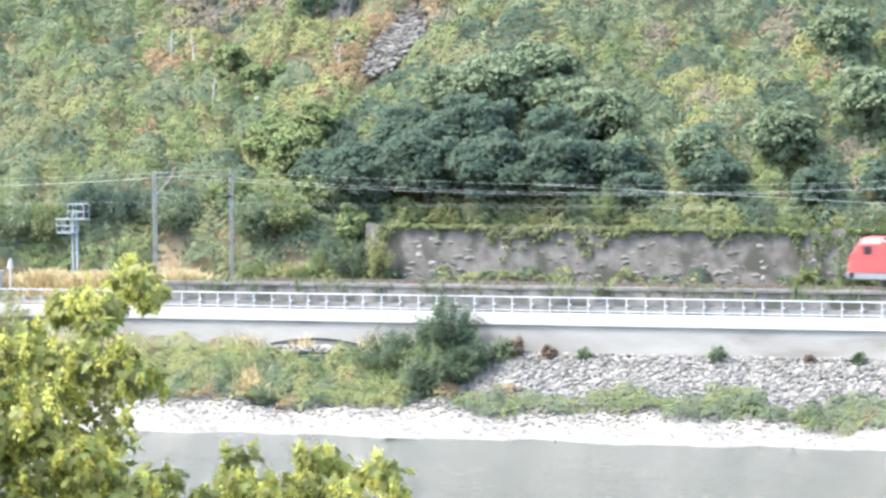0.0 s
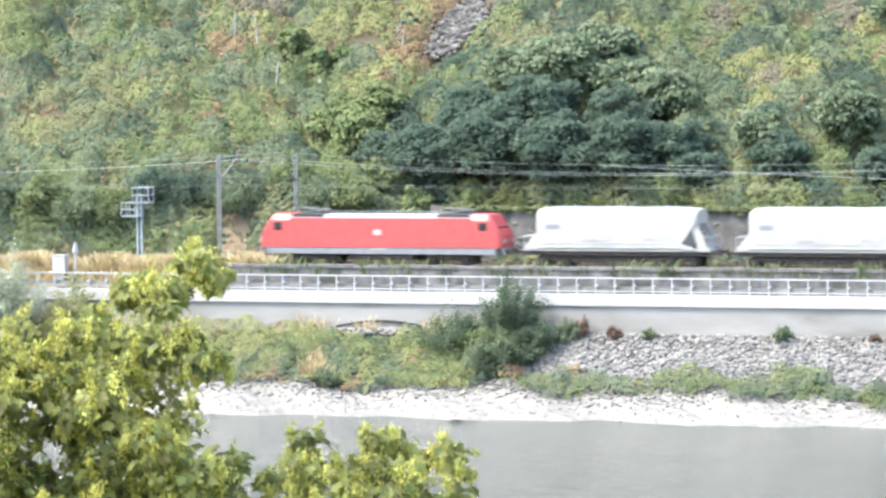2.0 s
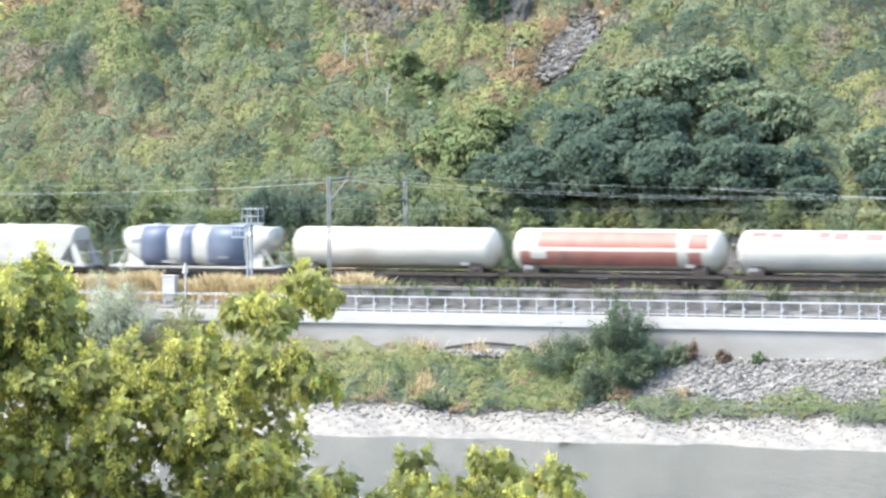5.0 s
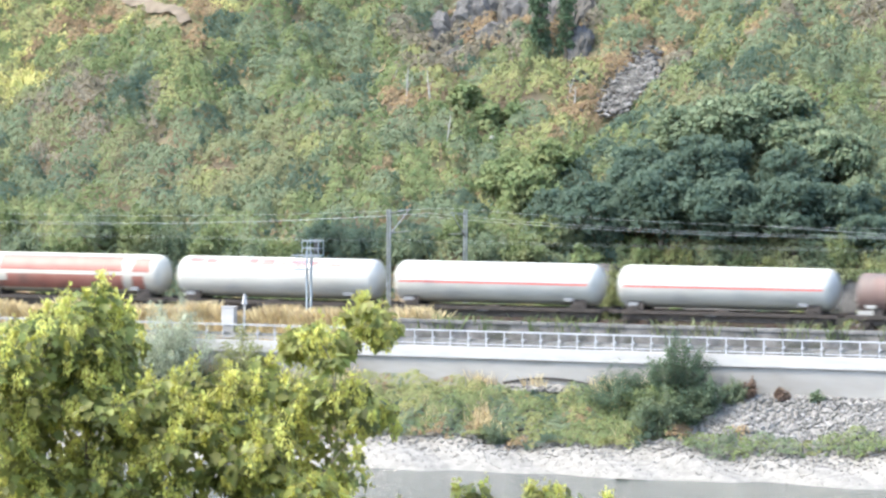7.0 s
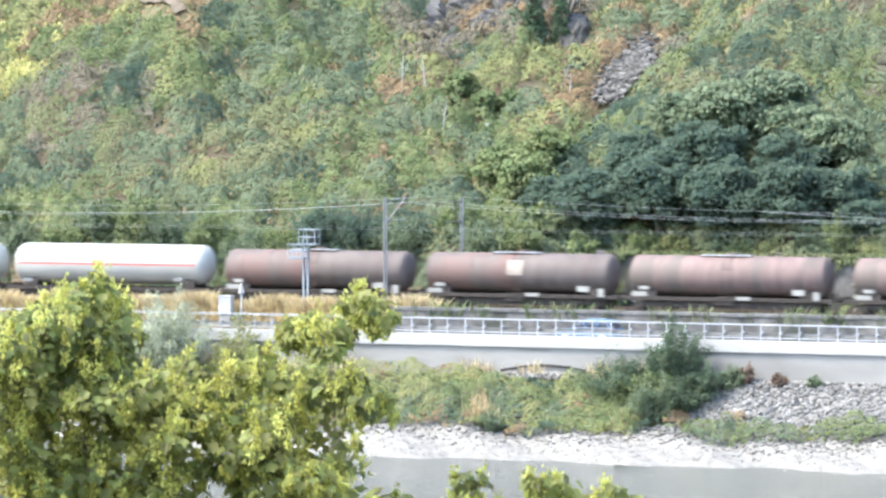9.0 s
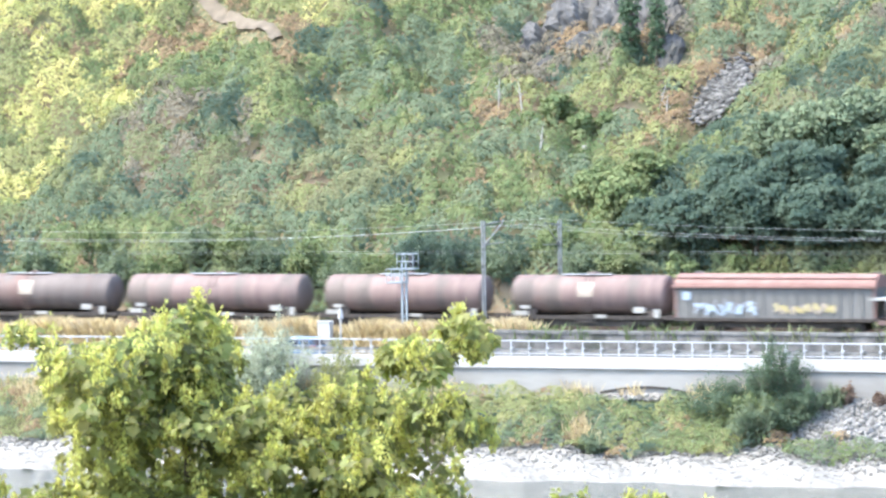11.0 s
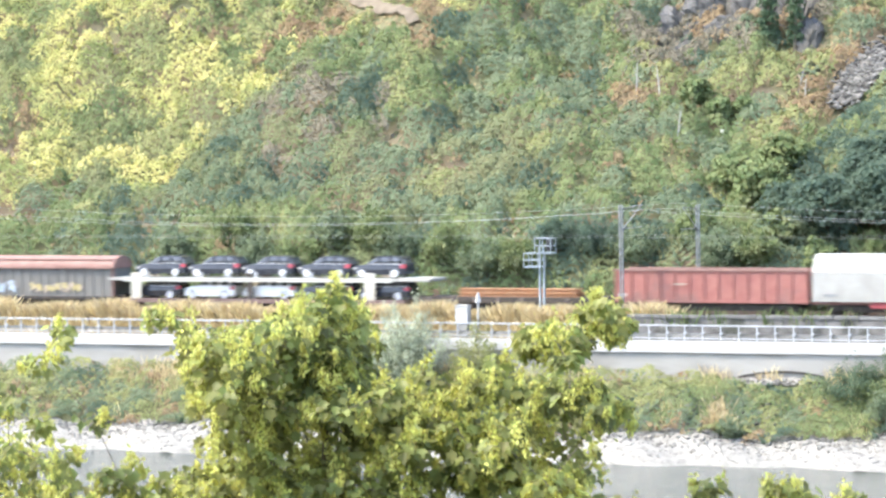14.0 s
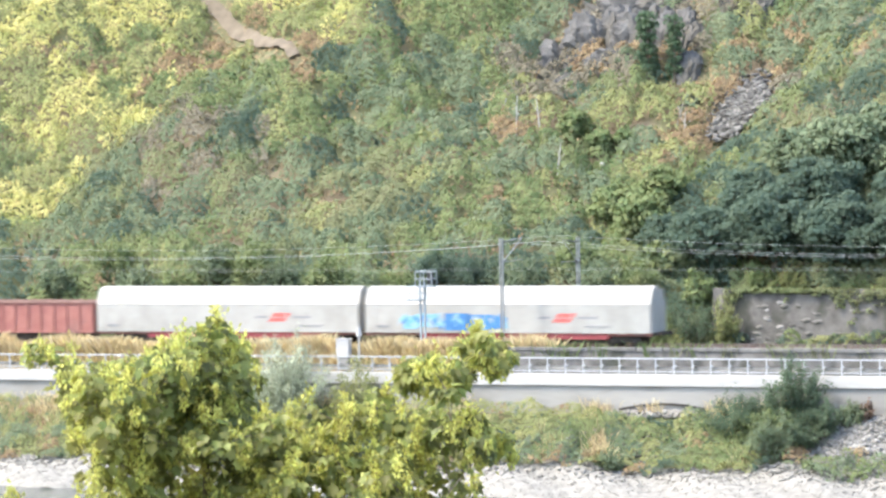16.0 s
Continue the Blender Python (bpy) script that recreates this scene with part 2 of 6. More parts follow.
def build_ground():
    s = np.concatenate([np.linspace(-2500, -130, 16), np.arange(-120, 81, 1.5), np.linspace(90, 2500, 16)])
    n = np.unique(np.concatenate([PROFILE_N, np.arange(-24, 14, 1.0), np.arange(14, 60, 1.3), np.linspace(62, 420, 40), np.linspace(-900, -30, 60), [-2500, 2500]]))
    S, N = np.meshgrid(s, n, indexing="ij")
    v = np.stack([S, N, ground_z(S, N)], -1).reshape(-1, 3)
    i = np.arange(len(s) - 1)[:, None] * len(n) + np.arange(len(n) - 1)[None]
    f = np.stack([i, i + len(n), i + len(n) + 1, i + 1], -1).reshape(-1, 4)
    ob = new("ground", from_arrays("ground", v, f, "soil", True))
    ob.matrix_basis = LINE
    tagged(ob, "earth and dry grass of river banks and hillside", "ground", kind="structure")
    v = np.array([(-2500, -181, -9), (2500, -181, -9), (2500, -18, -9), (-2500, -18, -9)], float)
    ob = new("water", from_arrays("water", v, np.array([[0, 1, 2, 3]]), "water"))
    ob.matrix_basis = LINE
    tagged(ob, "grey-green rippled water of a broad river", "river", kind="structure")


build_ground()
# ---- road along the bank: wall, parapet, railing ----
def build_road():
    S0, S1 = -125.0, 85.0
    w = part("road_wall", extrude([(-9.0, -4.6), (-8.4, -4.6), (-8.4, -1.9), (-9.0, -1.9)], S0, S1), "concrete", m=LINE)
    tagged(w, "grey weathered concrete retaining wall under the river road", "wall", kind="structure")
    p = part("parapet", box(S0, S1, -9.16, -8.55, -2.1, -1.27, bevel=0.03), "white", m=LINE)
    tagged(p, "white concrete parapet beam along the river road", "parapet", kind="structure")
    r = part("road", box(S0, S1, -8.55, -3.95, -2.2, -1.78), "asphalt", m=LINE)
    tagged(r, "grey asphalt road along the river", "road", kind="structure")
    f = thing("railing", "white galvanised steel railing on the parapet", "railing", LINE)
    post = box(-0.035, 0.035, -0.045, 0.045, -1.27, -0.2)
    box(-0.07, 0.07, -0.07, 0.07, -0.82, -0.7, post)
    me = None
    clip = None
    for k in range(int((S1 - S0) / 1.37)):
        x = S0 + 0.4 + 1.37 * k
        if me is None:
            ob = part("post", post, "galv", f)
            me = ob.data
        else:
            ob = new("post", me)
            ob.parent = f
        ob.matrix_basis = pose(x, -9.0, 0)
        if clip is None:
            clip = part("bracket", box(0.02, 0.17, -0.05, 0.1, -0.72, -0.62, bevel=0.02), "galv", ob).data
        else:
            new("bracket", clip).parent = ob
    part("top_rail", box(S0, S1, -9.06, -8.94, -0.23, -0.13, bevel=0.02), "galv", f)
    part("guard_rail", loft([[(x, -8.84, -0.98), (x, -8.78, -0.93), (x, -8.84, -0.86), (x, -8.78, -0.79), (x, -8.84, -0.74), (x, -8.72, -0.74), (x, -8.72, -0.98)] for x in (S0, S1)]), "concrete", f, "grey steel crash barrier behind the posts")
    part("lower_rail", box(S0, S1, -9.03, -8.97, -1.12, -1.04), "galv", f)
    # low arch in the wall's foot with rubble before it
    # no opening is cut; the rim's dark colour stands for the arch's shade
    a = bmesh.new()
    for i in range(24):
        t0, t1 = i / 24, (i + 1) / 24
        z0, z1 = (-3.72 + 0.42 * math.sin(math.pi * t) for t in (t0, t1))
        box(-9.6 + 7.0 * t0, -9.6 + 7.0 * t1 + 0.02, -9.1, -8.9, (z0 + z1) / 2 - 0.12, (z0 + z1) / 2 + 0.04, a)
    tagged(part("arch_rim", a, "ballast", m=LINE), "low stone arch at the foot of the wall, its shade put into the dark colour", "arch", kind="structure")
    # dry-stone wall between road and line
    lw = thing("roadside_wall", "low grey stone wall with coping slabs between road and railway", "wall", LINE, kind="structure")
    part("wall_core", box(-22, S1, -3.9, -3.4, -2.0, 0.02), "stone", lw)
    me = None
    for k in range(54):
        x = -22 + 1.96 * k
        if me is None:
            ob = part("coping_slab", box(0.015, 1.945, -0.33, 0.33, -0.34, -0.1, bevel=0.03), "coping", lw)
            me = ob.data
        else:
            ob = new("coping_slab", me)
            ob.parent = lw
        ob.matrix_basis = pose(x, -3.65 + 0.03 * math.sin(k * 2.1), 0.36 + 0.02 * math.sin(k * 1.7), 0, 0.4 * math.sin(k * 3.1), 0)


def build_tracks():
    S0, S1 = -400.0, 420.0
    b = part("track_bed", extrude([(-1.6, -0.85), (-0.4, -0.2), (7.3, -0.2), (8.6, -0.85)], S0, S1), "ballast", m=LINE)
    tagged(b, "brown-grey stone ballast of a double railway line", "track bed", kind="structure")
    for c in (1.5, 5.5):
        for side in (-0.755, 0.755):
            y = c + side
            r = part("rail", extrude([(y - 0.07, -0.17), (y + 0.07, -0.17), (y + 0.015, -0.13), (y + 0.036, -0.03), (y + 0.036, 0), (y - 0.036, 0), (y - 0.036, -0.03), (y - 0.015, -0.13)], S0, S1), "rail", m=LINE)
            tagged(r, "worn steel rail on the ballast", "rail", "rails of the railway", "structure")
    bm = bmesh.new()
    v, f = [], []
    for c in (1.5, 5.5):
        for k in range(320):
            x = -110 + 0.62 * k
            i = len(v)
            v += [(x + a, c + bb, z) for z in (-0.24, -0.165) for a, bb in ((-0.13, -1.3), (0.13, -1.3), (0.13, 1.3), (-0.13, 1.3))]
            f += [(i, i + 1, i + 5, i + 4), (i + 1, i + 2, i + 6, i + 5), (i + 2, i + 3, i + 7, i + 6), (i + 3, i, i + 4, i + 7), (i + 4, i + 5, i + 6, i + 7)]
    bm.free()
    ob = new("sleepers", from_arrays("sleepers", np.array(v), np.array(f), "sleeper"))
    ob.matrix_basis = LINE
    tagged(ob, "concrete sleepers in the ballast", "sleepers", kind="stuff")


def build_mast(s, n, top, arm, label):
    m = thing("catenary_mast", label, "mast", LINE @ pose(s, n, 0), "masts of the overhead line")
    b = bmesh.new()
    for x in (-0.10, 0.10):
        box(x - 0.025, x + 0.025, -0.10, 0.10, -0.8, top, b)
    part("column", b, "mast_steel", m)
    b = bmesh.new()
    for k in range(14):
        z = -0.6 + k * (top + 0.4) / 14
        rod((-0.13, -0.1, z), (0.13, -0.1, z + 0.5), 0.018, b, 5)
    part("lacing", b, "mast_steel", m)
    part("foot", box(-0.4, 0.4, -0.4, 0.4, -1.0, -0.55, bevel=0.04), "concrete", m)
    y = arm
    part("bracket_tube", rod((0, 0, top - 0.3), (0.2, y, top - 0.1), 0.035), "mast_steel", m)
    part("bracket_strut", rod((0, 0, top - 1.9), (0.2, y * 0.95, top - 0.15), 0.035), "mast_steel", m)
    part("steady_arm", rod((0, 0, top - 1.75), (0.1, y * 1.05, top - 1.7), 0.025), "mast_steel", m)
    for z in (top - 0.3, top - 1.9):
        part("insulator", rod((0.02, y * 0.06, z), (0.05, y * 0.2, z + (0.02 if z > top - 1 else 0.3)), 0.07, seg=10), "coping", m)


def build_wires():
    def wire(name, n0, z0, sag, r, label):
        spans = [(-85.0, -21.5), (-21.5, 42.0), (42.0, 105.0), (-148.0, -85.0)]
        b = bmesh.new()
        for a, c in spans:
            pts = [(a + (c - a) * i / 14, n0, z0 - sag * (1 - (2 * i / 14 - 1) ** 2)) for i in range(15)]
            for p, q in zip(pts, pts[1:]):
                rod(p, q, r, b, 5)
        tagged(part(name, b, "wire", m=LINE), label, "wire", "wires of the overhead line")
    for c in (1.5, 5.5):
        wire("messenger_wire", c, 7.6, 1.15, 0.009, "grey sagging messenger cable over the track")
        wire("contact_wire", c, 5.6, 0.06, 0.004, "thin contact wire over the track")
    wire("feeder_wire", 9.0, 7.9, 1.0, 0.007, "grey feeder cable from mast to mast")
    b = rod((4, 9.0, 6.9), (60, 4.0, 4.6), 0.012, seg=5)
    tagged(part("anchor_wire", b, "wire", m=LINE), "slanting anchor cable of the overhead line", "wire", "wires of the overhead line")


def build_signal():
    g = thing("signal_post", "blue-grey steel signal post with caged platforms beside the line", "signal", LINE @ pose(-27.7, -2.4, 0))
    steel = M["bluesteel"]
    b = bmesh.new()
    for x in (-0.17, 0.17):
        box(x - 0.06, x + 0.06, -0.08, 0.08, -0.8, 5.0, b)
    for k in range(11):
        rod((-0.15, 0, -0.5 + k * 0.5), (0.15, 0, -0.25 + k * 0.5), 0.02, b, 5)
    part("ladder_column", b, steel, g)
    def cage(x0, x1, z0, z1):
        deck = part("platform", box(x0, x1, -0.45, 0.45, z0 - 0.06, z0, bevel=0.01), steel, g)
        for z in (z0 + 0.03, (z0 + z1) / 2, z1):
            part("guard_rail", loft([[(x0, -0.48, z - 0.03), (x0, -0.42, z - 0.03), (x0, -0.42, z + 0.03), (x0, -0.48, z + 0.03)], [(x1, -0.48, z - 0.03), (x1, -0.42, z - 0.03), (x1, -0.42, z + 0.03), (x1, -0.48, z + 0.03)]]), steel, deck)
            part("guard_rail", rod((x0, 0.45, z), (x1, 0.45, z), 0.03, None, 6), steel, deck)
            for x in (x0, x1):
                part("guard_rail", rod((x, -0.45, z), (x, 0.45, z), 0.03, None, 6), steel, deck)
        for x in (x0, (x0 + x1) / 2, x1):
            for y in (-0.45, 0.45):
                part("guard_post", rod((x, y, z0), (x, y, z1), 0.03, None, 6), steel, deck)
    cage(-1.25, 0.1, 3.6, 4.6)
    cage(-0.35, 0.95, 4.6, 5.7)
    part("lamp_head", box(0.45, 0.85, -0.2, 0.2, 4.75, 5.6, bevel=0.04), "darkpaint", g)
    part("foot", box(-0.45, 0.45, -0.35, 0.35, -1.0, -0.5, bevel=0.04), "concrete", g)
    part("number_plate", box(0.25, 0.55, -0.12, -0.08, 0.35, 0.75), "yellow", g, "small yellow plate")
    b = thing("relay_cabinet", "white trackside cabinet in the dry grass", "cabinet", LINE @ pose(-33.4, -4.0, 0))
    part("housing", box(-0.5, 0.5, -0.3, 0.3, -0.55, 0.75, bevel=0.03), "white", b)
    part("plinth", box(-0.42, 0.42, -0.25, 0.25, -1.4, -0.55), "concrete", b)
    part("lid", box(-0.54, 0.54, -0.34, 0.34, 0.75, 0.84, bevel=0.02), "white", b)
    q = thing("marker_post", "short white marker post with a pointed cap", "post", LINE @ pose(-32.3, -3.7, 0))
    part("shaft", box(-0.07, 0.07, -0.07, 0.07, -1.4, 1.3), "white", q)
    part("cap", rod((0, 0, 1.0), (0, 0, 1.75), 0.26, seg=4, r2=0.08), "white", q)


def build_retaining_wall():
    w = thing("retaining_wall", "long grey rubble stone retaining wall below the slope", "wall", LINE, kind="structure")
    b = bmesh.new()
    xs = np.arange(-10.0, 75, 1.0)
    prof = []
    for x in xs:
        top = 3.65 + 0.14 * math.sin(x * 0.5) + 0.1 * math.sin(x * 1.7)
        prof.append([(x, 10.2, -0.9), (x, 10.75, max(top, -0.5)), (x, 11.6, max(top, -0.5)), (x, 11.9, -0.9)])
    loft(prof, b)
    part("wall_core", b, "stone", w)
    shapes = []
    for k in range(6):
        c = bmesh.new()
        bmesh.ops.create_icosphere(c, subdivisions=1, radius=0.5)
        for v in c.verts:
            v.co = Vector((v.co.x * 1.25, v.co.y * 0.5, v.co.z * 0.7)) * (0.85 + 0.3 * noise.noise(v.co * 3 + Vector((k * 7, 0, 0))))
        shapes.append(part("stone", c, "pale_stone" if k == 2 else "stone", w))
    for k in range(300):
        ob = shapes[k] if k < 6 else new("stone", shapes[k % 6].data)
        ob.parent = w
        x, z = rng.uniform(-7, 34), -0.6 + 3.4 * rng.uniform(0, 1) ** 2.4
        sc = rng.uniform(0.4, 1.0)
        ob.matrix_basis = pose(x, 10.27 + (z + 0.9) * 0.12, z, 0, rng.uniform(-20, 20), 0) @ Matrix.Diagonal((sc, sc, sc * 0.8, 1))


# ---- stones ----
def stones(name, s, n, z, size, mat, flat, label, category):
    """Loose angular stones: octahedra pulled out of shape."""
    k = len(s)
    base = np.array([(1, 0, 0), (0, 1, 0), (-1, 0, 0), (0, -1, 0), (0.2, 0.1, 1), (0, 0, -1), (0.7, 0.7, 0.45), (-0.7, -0.6, 0.5)], float)
    tri = np.array([(0, 6, 4), (6, 1, 4), (1, 2, 4), (2, 7, 4), (7, 3, 4), (3, 0, 4), (1, 6, 0), (3, 7, 2), (1, 0, 5), (2, 1, 5), (3, 2, 5), (0, 3, 5)])
    v = base[None] * rng.uniform(0.65, 1.25, (k, 8, 1)) * size[:, None, None]
    v[:, :, 2] *= flat
    ang = rng.uniform(0, 6.28, k)
    c, d = np.cos(ang)[:, None], np.sin(ang)[:, None]
    x = v[:, :, 0] * c - v[:, :, 1] * d + s[:, None]
    y = v[:, :, 0] * d + v[:, :, 1] * c + n[:, None]
    vv = np.stack([x, y, v[:, :, 2] + z[:, None]], -1).reshape(-1, 3)
    ff = (tri[None] + 8 * np.arange(k)[:, None, None]).reshape(-1, 3)
    ob = new(name, from_arrays(name, vv, ff, mat))
    ob.matrix_basis = LINE
    return tagged(ob, label, category, kind="stuff")


def sheet(name, s0, s1, n0, n1, lift, mat, label, category):
    """A strip that lies on the ground."""
    s, n = np.arange(s0, s1, 0.5), np.linspace(n0, n1, 14)
    S, N = np.meshgrid(s, n, indexing="ij")
    wave = 0.35 * np.sin(S * 0.9) + 0.25 * np.sin(S * 2.3)
    N2 = N + wave * (N == n1)
    v = np.stack([S, N2, ground_z(S, N2) + lift + 0.05 * np.sin(S * 3.1) * np.sin(N * 4)], -1).reshape(-1, 3)
    i = np.arange(len(s) - 1)[:, None] * len(n) + np.arange(len(n) - 1)[None]
    ob = new(name, from_arrays(name, v, np.stack([i, i + len(n), i + len(n) + 1, i + 1], -1).reshape(-1, 4), mat, True))
    ob.matrix_basis = LINE
    return tagged(ob, label, category, kind="structure")


def build_stones():
    sheet("beach", -130, 80, -20.9, -15.0, 0.2, "gravel", "white bleached gravel beach along the water", "beach")
    facing = sheet("stone_facing", 5, 80, -14.9, -9.4, 0.14, "riprap", "pale stone facing of the river bank", "stone facing")
    k = 15000
    s, n = rng.uniform(-4, 62, k), rng.uniform(-14.6, -9.3, k)
    keep = s > 2 + 6 * np.sin(n * 2.0) * 0.3 - 1.2 * (n + 12)
    s, n = s[keep], n[keep]
    stones("riprap", s, n, ground_z(s, n) + 0.1, rng.uniform(0.08, 0.25, len(s)), "riprap", 0.75, "pale grey broken stone facing the river bank", "riprap")
    k = 15000
    s, n = rng.uniform(-110, 62, k), -14.8 - 5.8 * rng.uniform(0, 1, k) ** 1.9
    size = 0.04 + rng.uniform(0.1, 0.42, k) ** 2.0 * np.clip(1.25 + (n + 14.8) / 3.2, 0.25, 1.2)
    stones("beach_stones", s, n, ground_z(s, n) + 0.19 + 0.15 * size, size * 1.15, "gravel", 0.5, "bleached white stones along the water's edge", "stones")
    shapes = []
    for k in range(300):
        if k < 6:
            c = bmesh.new()
            bmesh.ops.create_icosphere(c, subdivisions=1, radius=0.5)
            for v in c.verts:
                v.co = Vector((v.co.x * 1.2, v.co.y, v.co.z * 0.75)) * (0.8 + 0.5 * noise.noise(v.co * 2.5 + Vector((k * 9, 2, 0))))
            ob = part("stone", c, "facing_stone", facing)
            shapes.append(ob.data)
        else:
            ob = new("stone", shapes[k % 6])
            ob.parent = facing
        x, y = rng.uniform(9, 38), rng.uniform(-13.8, -9.7)
        q = rng.uniform(0.28, 0.58)
        ob.matrix_basis = pose(x, y, float(ground_z(np.array([x]), np.array([y]))[0]) + 0.2, rng.uniform(-30, 30), rng.uniform(-30, 30), rng.uniform(0, 360)) @ Matrix.Diagonal((q, q, q, 1))
    k = 150
    s, n = rng.uniform(-9.2, -3.2, k), rng.uniform(-10.0, -9.1, k)
    stones("rubble", s, n, ground_z(s, n) + 0.2, rng.uniform(0.12, 0.32, k), "gravel", 0.7, "white rubble below the low arch", "rubble")
    k = 1400
    s, n = rng.uniform(-45, -5, k), rng.uniform(-14.5, -11, k)
    stones("bank_stones", s, n, ground_z(s, n), rng.uniform(0.08, 0.3, k), "riprap", 0.6, "scattered grey stones among bank weeds", "stones")


# ---- plants ----
def leaves_object(name, cs, rs, density, length, width, mat, label, category):
    p, d = crown_points(cs, rs, density)
    ob = new(name, leaf_mesh(name, p, d, length, width, mat))
    ob.matrix_basis = LINE
    return tagged(ob, label, category, kind="stuff")


def scatter(count, s0, s1, n0, n1, keep, size, per=5, flat=0.7, sink=0.2):
    s, n = rng.uniform(s0, s1, count), rng.uniform(n0, n1, count)
    ok = keep(s, n)
    s, n = s[ok], n[ok]
    cs, rs = [], []
    for a, b, z in zip(s, n, ground_z(s, n)):
        r = rng.uniform(*size)
        c, q = lobes((a, b, z + r * (0.5 - sink)), r, per, flat)
        cs.append(c)
        rs.append(q)
    return np.concatenate(cs), np.concatenate(rs)


def zone(s, n, s0, n0, rs, rn):
    return ((s - s0) / rs) ** 2 + ((n - n0) / rn) ** 2


def carpet(S0, S1, N0, N1, mounds, mound_kind, size, tall, leaves, leaf, rows, lump=1.0):
    """Mounds of growth side by side over a stretch of ground; each mound is of one kind."""
    cell = 0.2
    gs, gn = np.arange(S0, S1, cell), np.arange(N0, N1, cell)
    height = np.full((len(gs), len(gn)), 0.04)
    kind = np.zeros((len(gs), len(gn)), int)
    for k in range(mounds):
        s, n = rng.uniform(S0, S1), rng.uniform(N0, N1)
        kd = mound_kind(s, n)
        if kd < 1:
            continue
        low = 0.8 if kd == 5 else 1.0
        r = (size[0] + (size[1] - size[0]) * rng.uniform() ** 1.7) * (0.5 + 0.5 * low)
        h = r * rng.uniform(*tall) * low
        a0, a1 = np.searchsorted(gs, (s - r * 1.5, s + r * 1.5))
        b0, b1 = np.searchsorted(gn, (n - r, n + r))
        d = (((gs[a0:a1, None] - s) / 1.5) ** 2 + (gn[None, b0:b1] - n) ** 2) / r ** 2
        dome = h * np.sqrt(np.clip(1 - d, 0, 1))
        win = dome > height[a0:a1, b0:b1]
        height[a0:a1, b0:b1][win] = dome[win]
        kind[a0:a1, b0:b1][win] = kd
    small = np.zeros_like(height)
    for k in range(int((S1 - S0) * (N1 - N0) * 2.2)):
        s, n, r = rng.uniform(S0, S1), rng.uniform(N0, N1), rng.uniform(0.22, 0.7)
        a0, a1 = np.searchsorted(gs, (s - r * 1.4, s + r * 1.4))
        b0, b1 = np.searchsorted(gn, (n - r, n + r))
        d = ((gs[a0:a1, None] - s) / 1.4) ** 2 + (gn[None, b0:b1] - n) ** 2
        small[a0:a1, b0:b1] = np.maximum(small[a0:a1, b0:b1], r * rng.uniform(0.7, 1.7) * np.sqrt(np.clip(1 - d / r ** 2, 0, 1)))
    height = height + small * (height > 0.1) * lump
    # ragged borders between the kinds
    a = np.clip(np.arange(len(gs))[:, None] + rng.integers(-2, 3, height.shape), 0, len(gs) - 1)
    c = np.clip(np.arange(len(gn))[None] + rng.integers(-2, 3, height.shape), 0, len(gn) - 1)
    kind = kind[a, c]
    top = ground_z(*np.meshgrid(gs, gn, indexing="ij")) + height
    ds, dn = np.gradient(top, cell)
    ds, dn = np.clip(ds, -2.5, 2.5), np.clip(dn, -2.5, 2.5)
    steep = np.sqrt(1 + ds ** 2 + dn ** 2)
    for kd, name, mat, label, category in rows:
        i, j = np.nonzero(kind == kd)
        if not len(i):
            continue
        w = steep[i, j]
        k = int(w.sum() * leaves / steep.sum() * (0.3 if kd == 0 else 1.0))
        pick = rng.choice(len(i), k, p=w / w.sum())
        i, j = i[pick], j[pick]
        p = np.stack([gs[i] + rng.uniform(-0.1, 0.1, k), gn[j] + rng.uniform(-0.1, 0.1, k), top[i, j] + rng.normal(0, leaf[0] * 0.33, k)], -1)
        nor = np.stack([-ds[i, j], -dn[i, j], np.ones(k)], -1)
        nor /= np.linalg.norm(nor, axis=1)[:, None]
        ob = new(name, leaf_mesh(name, p, nor, leaf[0], leaf[1], mat, loose=0.22))
        ob.matrix_basis = LINE
        tagged(ob, label, category, kind="stuff")


